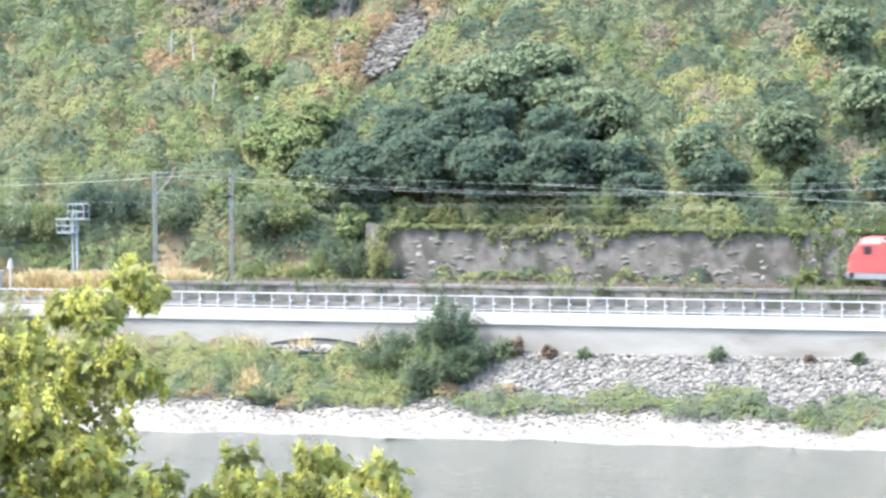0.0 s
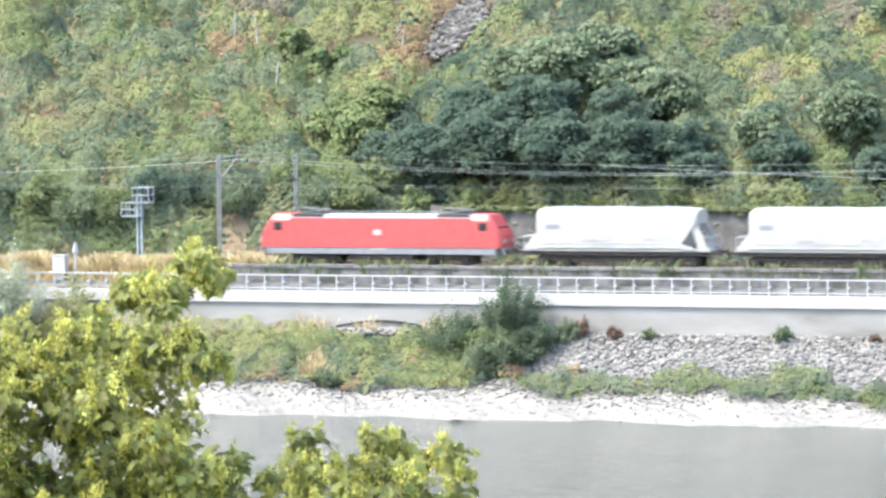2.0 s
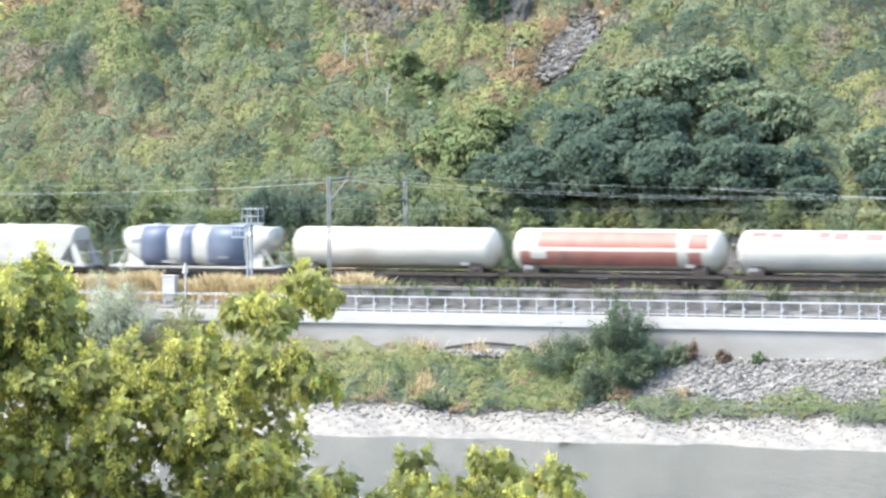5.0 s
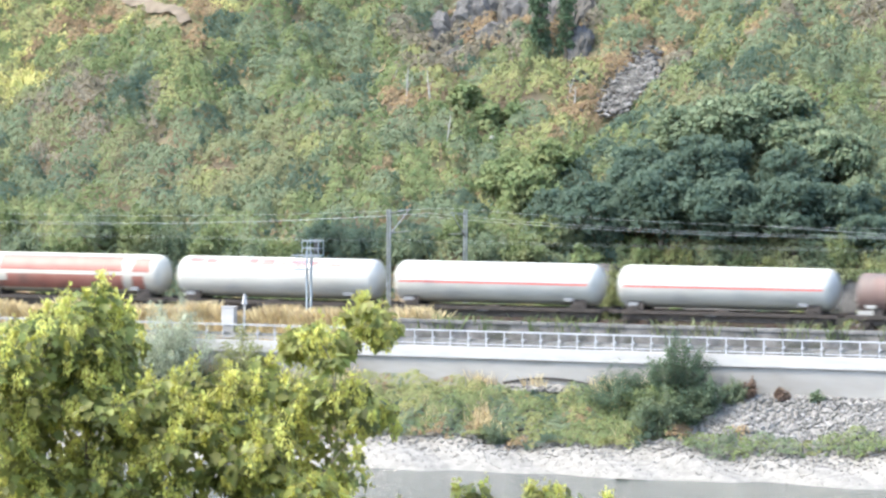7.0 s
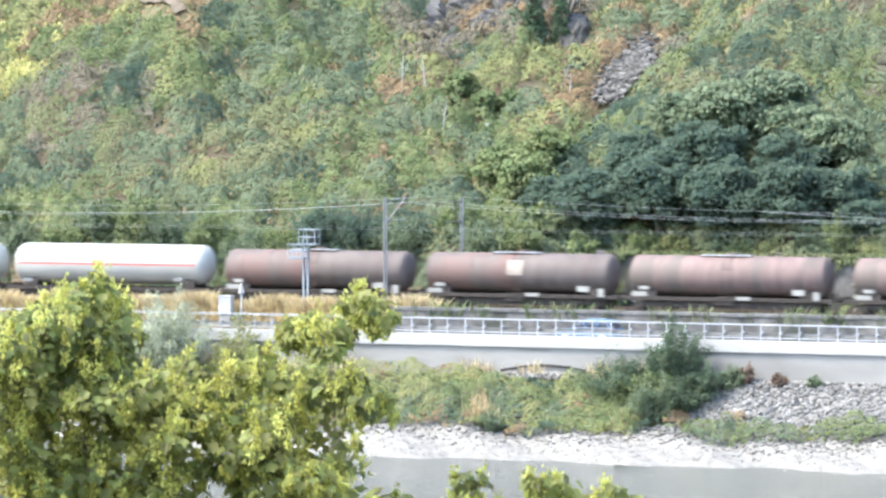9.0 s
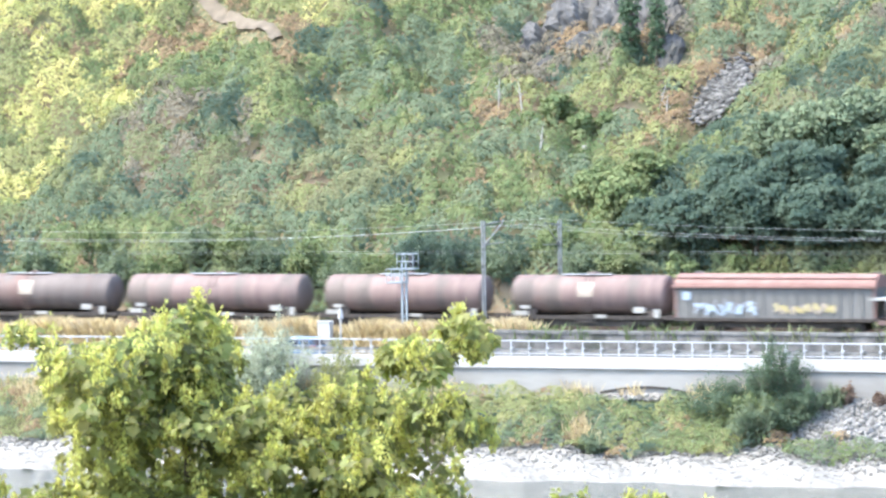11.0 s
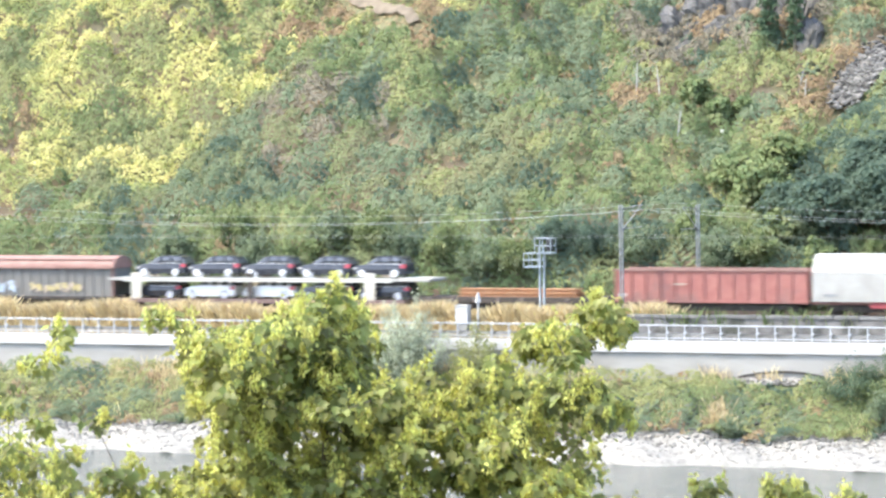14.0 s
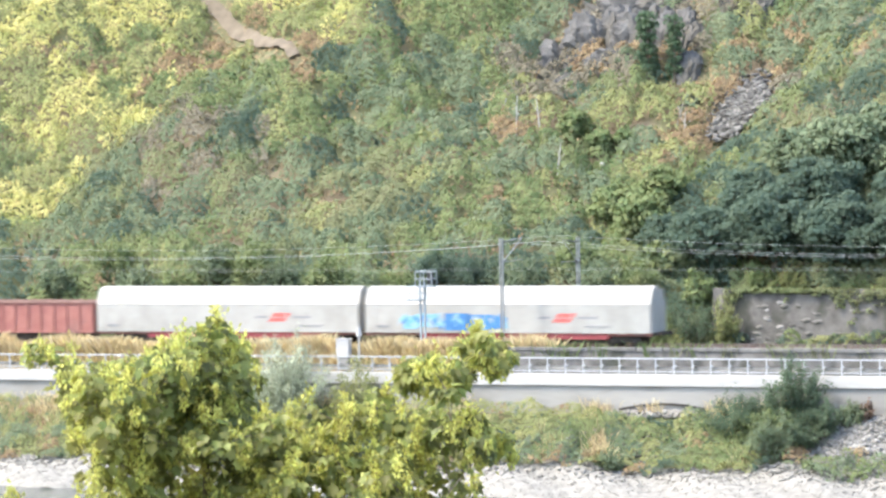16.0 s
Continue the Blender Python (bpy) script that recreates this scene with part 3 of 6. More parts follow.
def build_hillside():
    wav = lambda s, n: np.sin(s * 0.19 + 1.3 * np.sin(n * 0.21)) + np.sin(n * 0.37 + s * 0.07 + 2) + 0.6 * np.sin(s * 0.53 - n * 0.3)
    def slope_kind(s, n):
        w, q = wav(s, n), rng.uniform()
        if s > -9 and n < 12.2:
            return 0
        if zone(s, n, -29.5, 39.5, 10.5, 5.4) < 1 or zone(s, n, -21.2, 35.5, 1.6, 4) < 1 or zone(s, n, -20.2, 25, 1.6, 1.2) < 1:
            return 4 if q < 0.06 else 5 if q < 0.16 else 2 if q < 0.3 else 7 if q < 0.62 else 0
        if zone(s, n, -15.2, 31.4, 3.3, 3.0) < 1:
            return 0
        path = abs((s + 66.5) * 0.53 + (n - 40.5) * 0.85)
        if path < 1.5 and -72 < s < -53:
            return 0
        if zone(s, n, -20.8, 29.4, 3.8, 4.0) < 1 or zone(s, n, -16.2, 36.4, 5.0, 3.6) < 1 or path < 2.6 and -72 < s < -53 or zone(s, n, -33, 29.5, 3, 2.6) < 1 or zone(s, n, -68, 33.8, 3.2, 0.9) < 1 or zone(s, n, 13.7, 21.3, 2.2, 1.5) < 1 or zone(s, n, -40, 33, 2.5, 1) < 1:
            return 5 if q < 0.62 else 3 if q < 0.85 else 2
        # sunlit upper left: its slanting edge is drawn by the brighter vine colour
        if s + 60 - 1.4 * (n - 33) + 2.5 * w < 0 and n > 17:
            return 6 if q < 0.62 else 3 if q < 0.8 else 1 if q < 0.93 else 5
        if zone(s, n, -60.5, 24.5, 7, 4.0) < 1 or zone(s, n, -30, 33.5, 6, 2.2) < 1:
            return 7 if q < 0.34 else 2 if q < 0.66 else 4 if q < 0.78 else 1
        if n < 14.5 and s > 8 or np.sin(s * 0.27 + 2) * np.sin(n * 0.31 + s * 0.13) > 0.45:
            return 4 if q < 0.35 else 1 if q < 0.7 else 2
        if s > -12 and n > 16 and q < 0.42:
            return 2 if q < 0.22 else 4 if q < 0.32 else 7
        if w < -0.4:
            return 2 if q < 0.45 else 1 if q < 0.8 else 4
        return 1 if q < 0.68 else 3 if q < 0.8 else 2 if q < 0.95 else 5
    carpet(-112, 48, 10.6, 52, 5200, slope_kind, (0.45, 1.5), (0.5, 1.15), 690000, (0.31, 0.17), [
        (0, "hillside_grass", "leaf_rust", "dry grass between the bushes of the slope", "grass"),
        (1, "hillside_scrub", "leaf_scrub", "dense green scrub covering the hillside", "scrub"),
        (2, "hillside_brambles", "leaf_grey", "grey-green brambles on the hillside", "brambles"),
        (3, "yellow_scrub", "leaf_yellow", "yellow-green vine scrub on the slope", "scrub"),
        (4, "dark_undergrowth", "leaf_dark", "dark green undergrowth in the hollows of the slope", "undergrowth"),
        (6, "yellow_vines", "leaf_vine_sunlit", "yellow-green vines high on the slope, sunlight put into their colour", "vines"),
        (7, "dry_brush", "leaf_dry", "grey dry brush round the rocks", "brush"),
        (5, "withered_brush", "leaf_rust", "withered rust-brown brush among the rocks", "brush")])
    def bank_kind(s, n):
        q = rng.uniform()
        if s > 4 - 1.1 * (n + 12) or n < -14.6 + 0.5 * np.sin(s * 0.6) and q < 0.6:
            return 0
        if -10.4 < s < -1.8 and n > -10.3:
            return 0
        if s < -14 and q < 0.5:
            return 3 if q < 0.36 else 5
        return 1 if q < 0.4 else 2 if q < 0.68 else 3 if q < 0.84 else 4 if q < 0.93 else 5
    carpet(-112, 9, -15.4, -9.4, 2600, bank_kind, (0.25, 0.95), (0.4, 0.9), 130000, (0.22, 0.11), [
        (1, "bank_scrub", "leaf_scrub", "green weeds and low scrub on the river bank", "scrub"),
        (2, "bank_herbs", "leaf_grey", "grey-green herbs on the river bank", "weeds"),
        (3, "bank_weeds", "leaf_yellow", "yellowing weeds on the river bank", "weeds"),
        (4, "bank_brambles", "leaf_dark", "dark brambles on the river bank", "brambles"),
        (5, "bank_dry_weeds", "leaf_rust", "dry brown weeds on the river bank", "weeds")], 0.6)


def build_shore():
    def shore_kind(s, n):
        q = rng.uniform()
        edge = -15.2 + 0.6 * math.sin(s * 0.5) + 0.4 * math.sin(s * 1.3) - (1.1 if s > 22 else 0.0)
        if n < edge or n > -13.9 + 0.5 * math.sin(s * 0.8):
            return 0
        return 1 if q < 0.45 else 2 if q < 0.9 else 3 if q < 0.95 else 5
    carpet(5, 62, -17.4, -13.2, 1300, shore_kind, (0.22, 0.75), (0.4, 0.9), 42000, (0.2, 0.1), [
        (1, "shore_grass", "leaf_scrub", "green grass between stone facing and beach", "grass"),
        (2, "shore_weeds", "leaf_grey", "low grey-green weeds above the beach", "weeds"),
        (3, "shore_yellow_weeds", "leaf_yellow", "yellowing weeds above the beach", "weeds"),
        (5, "shore_dry_weeds", "leaf_rust", "dry brown weeds above the beach", "weeds")], 0.6)


def build_path():
    """A bare track trodden slantwise up the slope."""
    v, f = [], []
    for i in range(60):
        u = i / 59
        s, n = -72 + 16.5 * u + 0.25 * math.sin(u * 17), 43.9 - 10.3 * u + 0.2 * math.sin(u * 23)
        for k, w in enumerate((-0.55, -0.2, 0.15, 0.5)):
            a, b = s + w * 0.53, n + w * 0.85
            v.append((a, b, float(ground_z(np.array([a]), np.array([b]))[0]) + 0.35 + 0.06 * math.sin(i * 1.3 + k)))
    for i in range(59):
        for k in range(3):
            f.append((i * 4 + k, i * 4 + k + 4, i * 4 + k + 5, i * 4 + k + 1))
    ob = new("footpath", from_arrays("footpath", np.array(v), np.array(f), "path_earth", True))
    ob.matrix_basis = LINE
    tagged(ob, "bare pale-brown track slanting up the slope", "path", kind="structure")


def build_rocks():
    for k, (s, n, sx, sy, sz) in enumerate([(-33.8, 39.4, 3.2, 1.6, 2.6), (-30.2, 39.6, 3.4, 1.8, 3.2), (-26.8, 39.0, 3.2, 1.8, 3.4), (-23.4, 38.2, 2.4, 1.5, 3.4), (-21.4, 35.2, 1.3, 1.0, 2.6), (-20.6, 33.0, 1.0, 0.9, 1.6), (-20.4, 25.0, 1.1, 0.8, 1.1), (-18.0, 40.6, 2.6, 1.6, 2.4), (-28, 43.0, 6.0, 2.0, 3.2), (-28.4, 36.6, 2.6, 1.2, 1.7), (-32.4, 36.8, 2.0, 1.1, 1.4)]):
        c = bmesh.new()
        bmesh.ops.create_icosphere(c, subdivisions=5, radius=1)
        for v in c.verts:
            d = v.co.copy()
            d = Vector([math.copysign(abs(a) ** 0.72, a) for a in d])
            q = Vector((d.x * sx, d.y * sy, d.z * sz))
            # leaning joints: blocks stepped against one another, coarse and fine
            g = Vector((q.x + 0.35 * q.z + 40 + k * 9, q.y + 30, q.z - 0.25 * q.x + 50))
            f = 0.16 * noise.cell(Vector((g.x * 0.9, g.y * 0.5, g.z * 0.45))) + 0.09 * noise.cell(Vector((g.x * 2.3, g.y, g.z * 1.1))) + 0.05 * noise.cell(g * 4.1) + 0.14 * noise.noise(q * 0.7 + Vector((k * 5, 0, 0))) + 0.05 * noise.noise(q * 4)
            v.co = q * (0.92 + f)
        z = float(ground_z(np.array([s]), np.array([n]))[0])
        ob = part("rock_outcrop", c, "rock", m=LINE @ pose(s, n + 0.3, z - 0.3, -12, 0, 6 * math.sin(k * 2.0)))
        tagged(ob, "grey fractured slate rock outcrop on the slope", "rock", "rocks on the slope")


def build_scree():
    k = 1300
    s, n = rng.normal(-15.3, 1.15, k), rng.normal(31.7, 0.95, k)
    stones("scree", s, n, ground_z(s, n) + 0.7, rng.uniform(0.12, 0.42, k), "slate", 0.5, "heap of broken grey slate on the slope", "scree")
    for s, n, h, lean in [(-33.5, 28.4, 2.9, 3), (-31.5, 28.7, 2.2, -6), (-28.5, 25.0, 2.0, 8), (-20.7, 31.0, 1.6, 18), (-19.8, 30.4, 1.5, 4), (-36.5, 31.5, 1.6, 24)]:
        z = float(ground_z(np.array([s]), np.array([n]))[0])
        d = thing("dead_tree", "bare grey dead trunk on the slope", "dead tree", LINE @ pose(s, n, z, 0, lean, 0), "dead trunks on the slope")
        part("trunk", rod((0, 0, -0.3), (0, 0, h + 0.6), 0.09, seg=7, r2=0.03), "deadwood", d)
        part("branch", rod((0, 0, h * 0.6), (0.5, -0.1, h * 0.95), 0.03, seg=5, r2=0.012), "deadwood", d)
        part("branch", rod((0, 0, h * 0.75), (-0.4, 0.1, h * 1.1), 0.03, seg=5, r2=0.012), "deadwood", d)
    z = float(ground_z(np.array([-25.1]), np.array([26.6]))[0])
    m = thing("marker_board", "small white marker board on the slope", "sign", LINE @ pose(-25.1, 26.2, z))
    part("stake", box(-0.04, 0.04, -0.04, 0.04, -0.3, 1.2), "deadwood", m)
    part("board", box(-0.17, 0.17, -0.08, -0.04, 0.95, 1.3, bevel=0.01), "white", m)


def tree(name, s, n, height, radius, mat, label, lobes_n=95, density=11, leaf=(0.44, 0.27), trunk=0.22, z=None, fat=(0.13, 0.30)):
    z = float(ground_z(np.array([s]), np.array([n]))[0]) if z is None else z
    t = thing(name, label, "tree" if height > 3.6 else "bush", LINE @ pose(s, n, z))
    top = height * 0.72
    d = rng.normal(0, 1, (lobes_n, 3))
    d /= np.linalg.norm(d, axis=1)[:, None]
    rs = radius * rng.uniform(fat[0], fat[1], lobes_n)
    cs = d * rng.uniform(0.45, 0.85, (lobes_n, 1)) * np.array([radius, radius, height * 0.46]) + np.array([0, 0, height * 0.5])
    cs[:, 2] = np.clip(cs[:, 2], rs * 0.6, height - rs * 0.8)
    b = rod((0, 0, -0.4), (0.1, 0, top * 0.75), trunk, seg=8, r2=trunk * 0.55)
    part("trunk", b, "bark", t)
    b = bmesh.new()
    for c in cs:
        rod((0.08, 0, min(top * 0.75, max(0.1, c[2] * 0.7))), tuple(c), trunk * 0.32, b, 5, r2=trunk * 0.08)
    part("branchwork", b, "bark", t)
    p, d = crown_points(cs, rs, density, 0.75)
    inner = rng.normal(0, 1, (int(len(p) * 0.25), 3))
    inner = inner / np.linalg.norm(inner, axis=1)[:, None] * rng.uniform(0.3, 0.8, (len(inner), 1))
    p = np.concatenate([p, inner * np.array([radius, radius, height * 0.44]) + np.array([0, 0, height * 0.5])])
    d = np.concatenate([d, inner])
    d = d * 0.6 + np.array([0, -0.25, 0.45])
    ob = new("crown", leaf_mesh("crown", p, d, leaf[0], leaf[1], mat))
    ob.parent = t
    return t


def shrub(name, s, n, height, radius, mat, label, stems=46, leaf=(0.24, 0.10), per=62, group="bushes on the river bank"):
    """A bush of many arching stems, leafy from low down, with a ragged outline."""
    z = float(ground_z(np.array([s]), np.array([n]))[0])
    t = thing(name, label, "bush", LINE @ pose(s, n, z), group)
    b = bmesh.new()
    cs, ds = [], []
    for k in range(stems):
        a, q = rng.uniform(0, 6.28), math.sqrt(rng.uniform(0, 1))
        h = height * (1 - 0.55 * q * q) * rng.uniform(0.62, 1.05)
        root = np.array([0.25 * radius * q * math.cos(a), 0.25 * radius * q * math.sin(a), -0.15])
        tip = np.array([radius * q * math.cos(a), radius * q * math.sin(a), h]) + rng.normal(0, 0.07 * radius, 3)
        bend = (root + tip) / 2 + np.array([0, 0, 0.16 * height])
        rod(root, bend, 0.022, b, 4, 0.014)
        rod(bend, tip, 0.014, b, 4, 0.004)
        u = rng.uniform(0.18, 1.06, per)[:, None]
        line = (1 - u) ** 2 * root + 2 * u * (1 - u) * bend + u * u * tip
        off = rng.normal(0, 1, (per, 3)) * (0.10 * radius + 0.05) * (1.15 - 0.55 * u)
        cs.append(line + off)
        ds.append(off / (np.linalg.norm(off, axis=1)[:, None] + 1e-6) * 0.6 + np.array([0, -0.1, 0.7]))
    part("stemwork", b, "bark", t)
    p, d = np.concatenate(cs), np.concatenate(ds)
    p[:, 2] = np.maximum(p[:, 2], 0.02)
    ob = new("crown", leaf_mesh("crown", p, d, leaf[0], leaf[1], mat, loose=0.4))
    ob.parent = t
    return t


def ivy_column(s, n, height, radius):
    """A standing trunk hung all over with ivy, as wide above as below."""
    z = float(ground_z(np.array([s]), np.array([n]))[0])
    t = thing("ivy_tree", "upright trunk thickly hung with dark ivy before the rock face", "tree", LINE @ pose(s, n, z), "trees on the slope")
    part("trunk", rod((0, 0, -0.4), (0.1, 0, height * 0.9), 0.2, seg=8, r2=0.1), "bark", t)
    k = 120
    a, q = rng.uniform(0, 6.28, k), np.sqrt(rng.uniform(0.1, 1, k))
    h = rng.uniform(0.08, 0.95, k)
    wide = radius * (0.72 + 0.1 * np.sin(h * 9)) * np.where(h > 0.85, 0.75, 1.0)
    c = np.stack([wide * q * np.cos(a), wide * q * np.sin(a) * 0.8, h * height], -1)
    p, d = crown_points(c, radius * rng.uniform(0.2, 0.36, k), 24)
    ob = new("ivy", leaf_mesh("ivy", p, d * 0.6 + np.array([0, -0.3, 0.3]), 0.26, 0.2, "leaf_ivy", 0.5))
    ob.parent = t


def build_trees():
    g = "dark green broad-leaved tree above the retaining wall"
    for s, n, h, r in [(-11.5, 14.0, 6.0, 3.4), (-6.5, 14.5, 7.0, 4.0), (-1, 14.2, 6.8, 4.0), (4.0, 14.5, 6.2, 3.6), (-4, 18, 6.6, 3.8), (-15, 15.0, 4.8, 2.6), (-9.5, 18, 5.6, 3.2), (2.5, 18.5, 5.6, 3.2), (7.8, 15.5, 4.6, 2.8)]:
        tagged(tree("hillside_tree", s, n, h, r, "leaf_dark", g), group="trees on the slope")
    for s, n, h, r in [(20, 18, 5.5, 3.0), (26, 22, 6.0, 3.2), (33, 19, 6, 3), (22, 28, 5.0, 2.6), (14, 17, 4.2, 2.4)]:
        tagged(tree("hillside_tree", s, n, h, r, "leaf_grey", "grey-green broad-leaved tree on the slope"), group="trees on the slope")
    for s, n, h, r in [(-3.5, 22.5, 4.9, 3.8), (1.5, 22, 4.4, 3.2), (-7.5, 22.5, 4.0, 3.0), (-1, 25.0, 3.6, 2.8), (5.5, 20.5, 4.4, 3.0)]:
        tagged(tree("hillside_tree", s, n, h, r, "leaf_grey", "grey-green feathery tree behind darker trees"), group="trees on the slope")
    for s, n, h, r in [(-24.5, 34.6, 5.4, 1.1), (-22.3, 34.9, 5.6, 0.95)]:
        ivy_column(s, n, h, r)
    for s, n, h, r in [(-28.5, 28.6, 3.0, 1.6), (-26.3, 28.2, 2.6, 1.4), (-24.2, 28.8, 2.0, 1.1)]:
        tagged(tree("hillside_tree", s, n, h, r, "leaf_scrub", "small green tree among the scrub"), group="trees on the slope")
    for k in range(17):
        s, n = -66 + 3.3 * k + rng.uniform(-1, 1), rng.uniform(11.8, 14.2)
        dark = zone(s, n, -31, 13, 4, 9) < 1
        shrub("lineside_bush", s, n, rng.uniform(2.4, 3.9), rng.uniform(2.0, 2.8), "leaf_dark" if dark else "leaf_scrub" if k % 2 else "leaf_grey", "dark bush beside the railway" if dark else "green bush beside the railway", 48, (0.28, 0.13), 90, "trees beside the railway")
    for s, n, h, r in [(-18.5, 17.5, 5.0, 2.6), (-21.5, 20, 4.2, 2.3), (-18, 21.5, 4.4, 2.4), (-14.5, 14.2, 3.8, 2.2)]:
        tagged(tree("hillside_tree", s, n, h, r, "leaf_scrub", "green broad-leaved tree beside darker trees"), group="trees on the slope")
    for s, n, h, r in [(10, 14.2, 3.4, 2.4), (16, 15, 4.2, 2.6), (29, 15.5, 4.0, 2.6), (23.5, 14.5, 3.6, 2.2), (37, 15, 4, 2.4)]:
        tagged(tree("hillside_tree", s, n, h, r, "leaf_dark", "dark bushy tree above the retaining wall"), group="trees on the slope")
    for s, n, h, r in [(-11.5, 12.0, 4.2, 1.6), (-9.0, 11.2, 3.0, 1.3)]:
        tagged(tree("lineside_bush", s, n, h, r, "leaf_scrub", "green bush at the end of the stone wall"), group="trees beside the railway")
    for s, n, h, r, mt, l in [(-11.2, 9.4, 5.0, 2.2, "leaf_bush", "dense green bush before the end of the stone wall"), (-8.6, 9.2, 4.2, 1.3, "leaf_yellow", "yellow-green bush before the end of the stone wall"), (-13.4, 9.4, 2.6, 1.6, "leaf_scrub", "low green bush beside the railway"), (-16.2, 9.6, 1.9, 1.7, "leaf_yellow", "low yellow-green bush beside the railway"), (-18.6, 9.8, 1.7, 1.5, "leaf_scrub", "low green bush beside the railway"), (27.5, 9.8, 4.2, 2.0, "leaf_grey", "leafy bush over the stone wall"), (24.4, 10.0, 2.2, 1.2, "leaf_scrub", "low bush before the stone wall")]:
        shrub("lineside_bush", s, n, h, r, mt, l, 44, group="trees beside the railway")
    for k in range(20):
        s = -7 + 2.5 * k + rng.uniform(-0.7, 0.7)
        shrub("slope_bush", s, rng.uniform(12.1, 13.0), rng.uniform(2.2, 3.6), rng.uniform(1.3, 1.9), ("leaf_scrub", "leaf_yellow", "leaf_grey")[k % 3], "olive-green bush above the retaining wall", 34, group="bushes above the wall")
    # river bank
    for s, n, h, r, mt, l in [(4.2, -10.8, 5.6, 2.4, "leaf_bush", "tall dark green bush at the foot of the road wall"), (0.2, -11.4, 3.0, 2.6, "leaf_bush", "green bush on the river bank"), (6.6, -11.5, 2.6, 1.5, "leaf_bush", "dark bush on the river bank"), (3.0, -12.2, 2.4, 2.5, "leaf_scrub", "spreading green bush on the river bank"), (5.4, -12.4, 2.2, 1.8, "leaf_bush", "dark bush on the river bank"), (3.8, -14.0, 3.2, 1.9, "leaf_grey", "grey-green willow bush above the beach"), (8.0, -10.2, 1.6, 1.1, "leaf_grey", "rounded bush on the river bank"),
                              (8.9, -9.8, 1.7, 0.6, "leaf_brown", "withered rust-brown bush below the wall"), (11.2, -9.8, 0.9, 0.55, "leaf_brown", "withered rust-brown bush below the wall"), (13.8, -9.9, 0.9, 0.5, "leaf_grey", "small bush in the stone facing"), (23.2, -9.9, 1.1, 0.75, "leaf_grey", "small bush in the stone facing"), (29.6, -9.9, 0.7, 0.4, "leaf_brown", "small dry bush in the stone facing"), (33.0, -9.9, 1.0, 0.5, "leaf_grey", "small bush in the stone facing"),
                              (-8.0, -14.6, 1.5, 1.1, "leaf_grey", "low willow bush above the beach"), (-34.0, -11.4, 7.6, 2.9, "leaf_pale", "pale grey-green willow rising above the railing"), (-29.0, -11.0, 4.9, 2.0, "leaf_yellow", "yellow-green bush by the road wall"), (-37.8, -11.4, 5.2, 2.4, "leaf_pale", "pale grey-green willow by the road wall"), (27, -14.8, 1.3, 0.9, "leaf_grey", "low bush above the beach"), (31, -14.8, 1.4, 1.0, "leaf_grey", "low bush above the beach")]:
        shrub("riverside_bush", s, n, h, r, mt, l, int(18 + 13 * r), per=int(48 + 7 * h * r))


def blades(name, s, n, z, h, w, mat, label, category):
    k = len(s)
    a = rng.uniform(0, 6.28, k)
    dx, dy = np.cos(a) * w, np.sin(a) * w
    lean = rng.normal(0, 0.22, (k, 2)) * h[:, None]
    v = np.stack([np.stack([s - dx, n - dy, z], -1), np.stack([s + dx, n + dy, z], -1), np.stack([s + lean[:, 0] + dx * 0.6, n + lean[:, 1] + dy * 0.6, z + h * 0.8], -1), np.stack([s + lean[:, 0] * 1.4, n + lean[:, 1] * 1.4, z + h], -1)], 1).reshape(-1, 3)
    ob = new(name, from_arrays(name, v, np.arange(4 * k).reshape(-1, 4), mat))
    ob.matrix_basis = LINE
    return tagged(ob, label, category, kind="stuff")


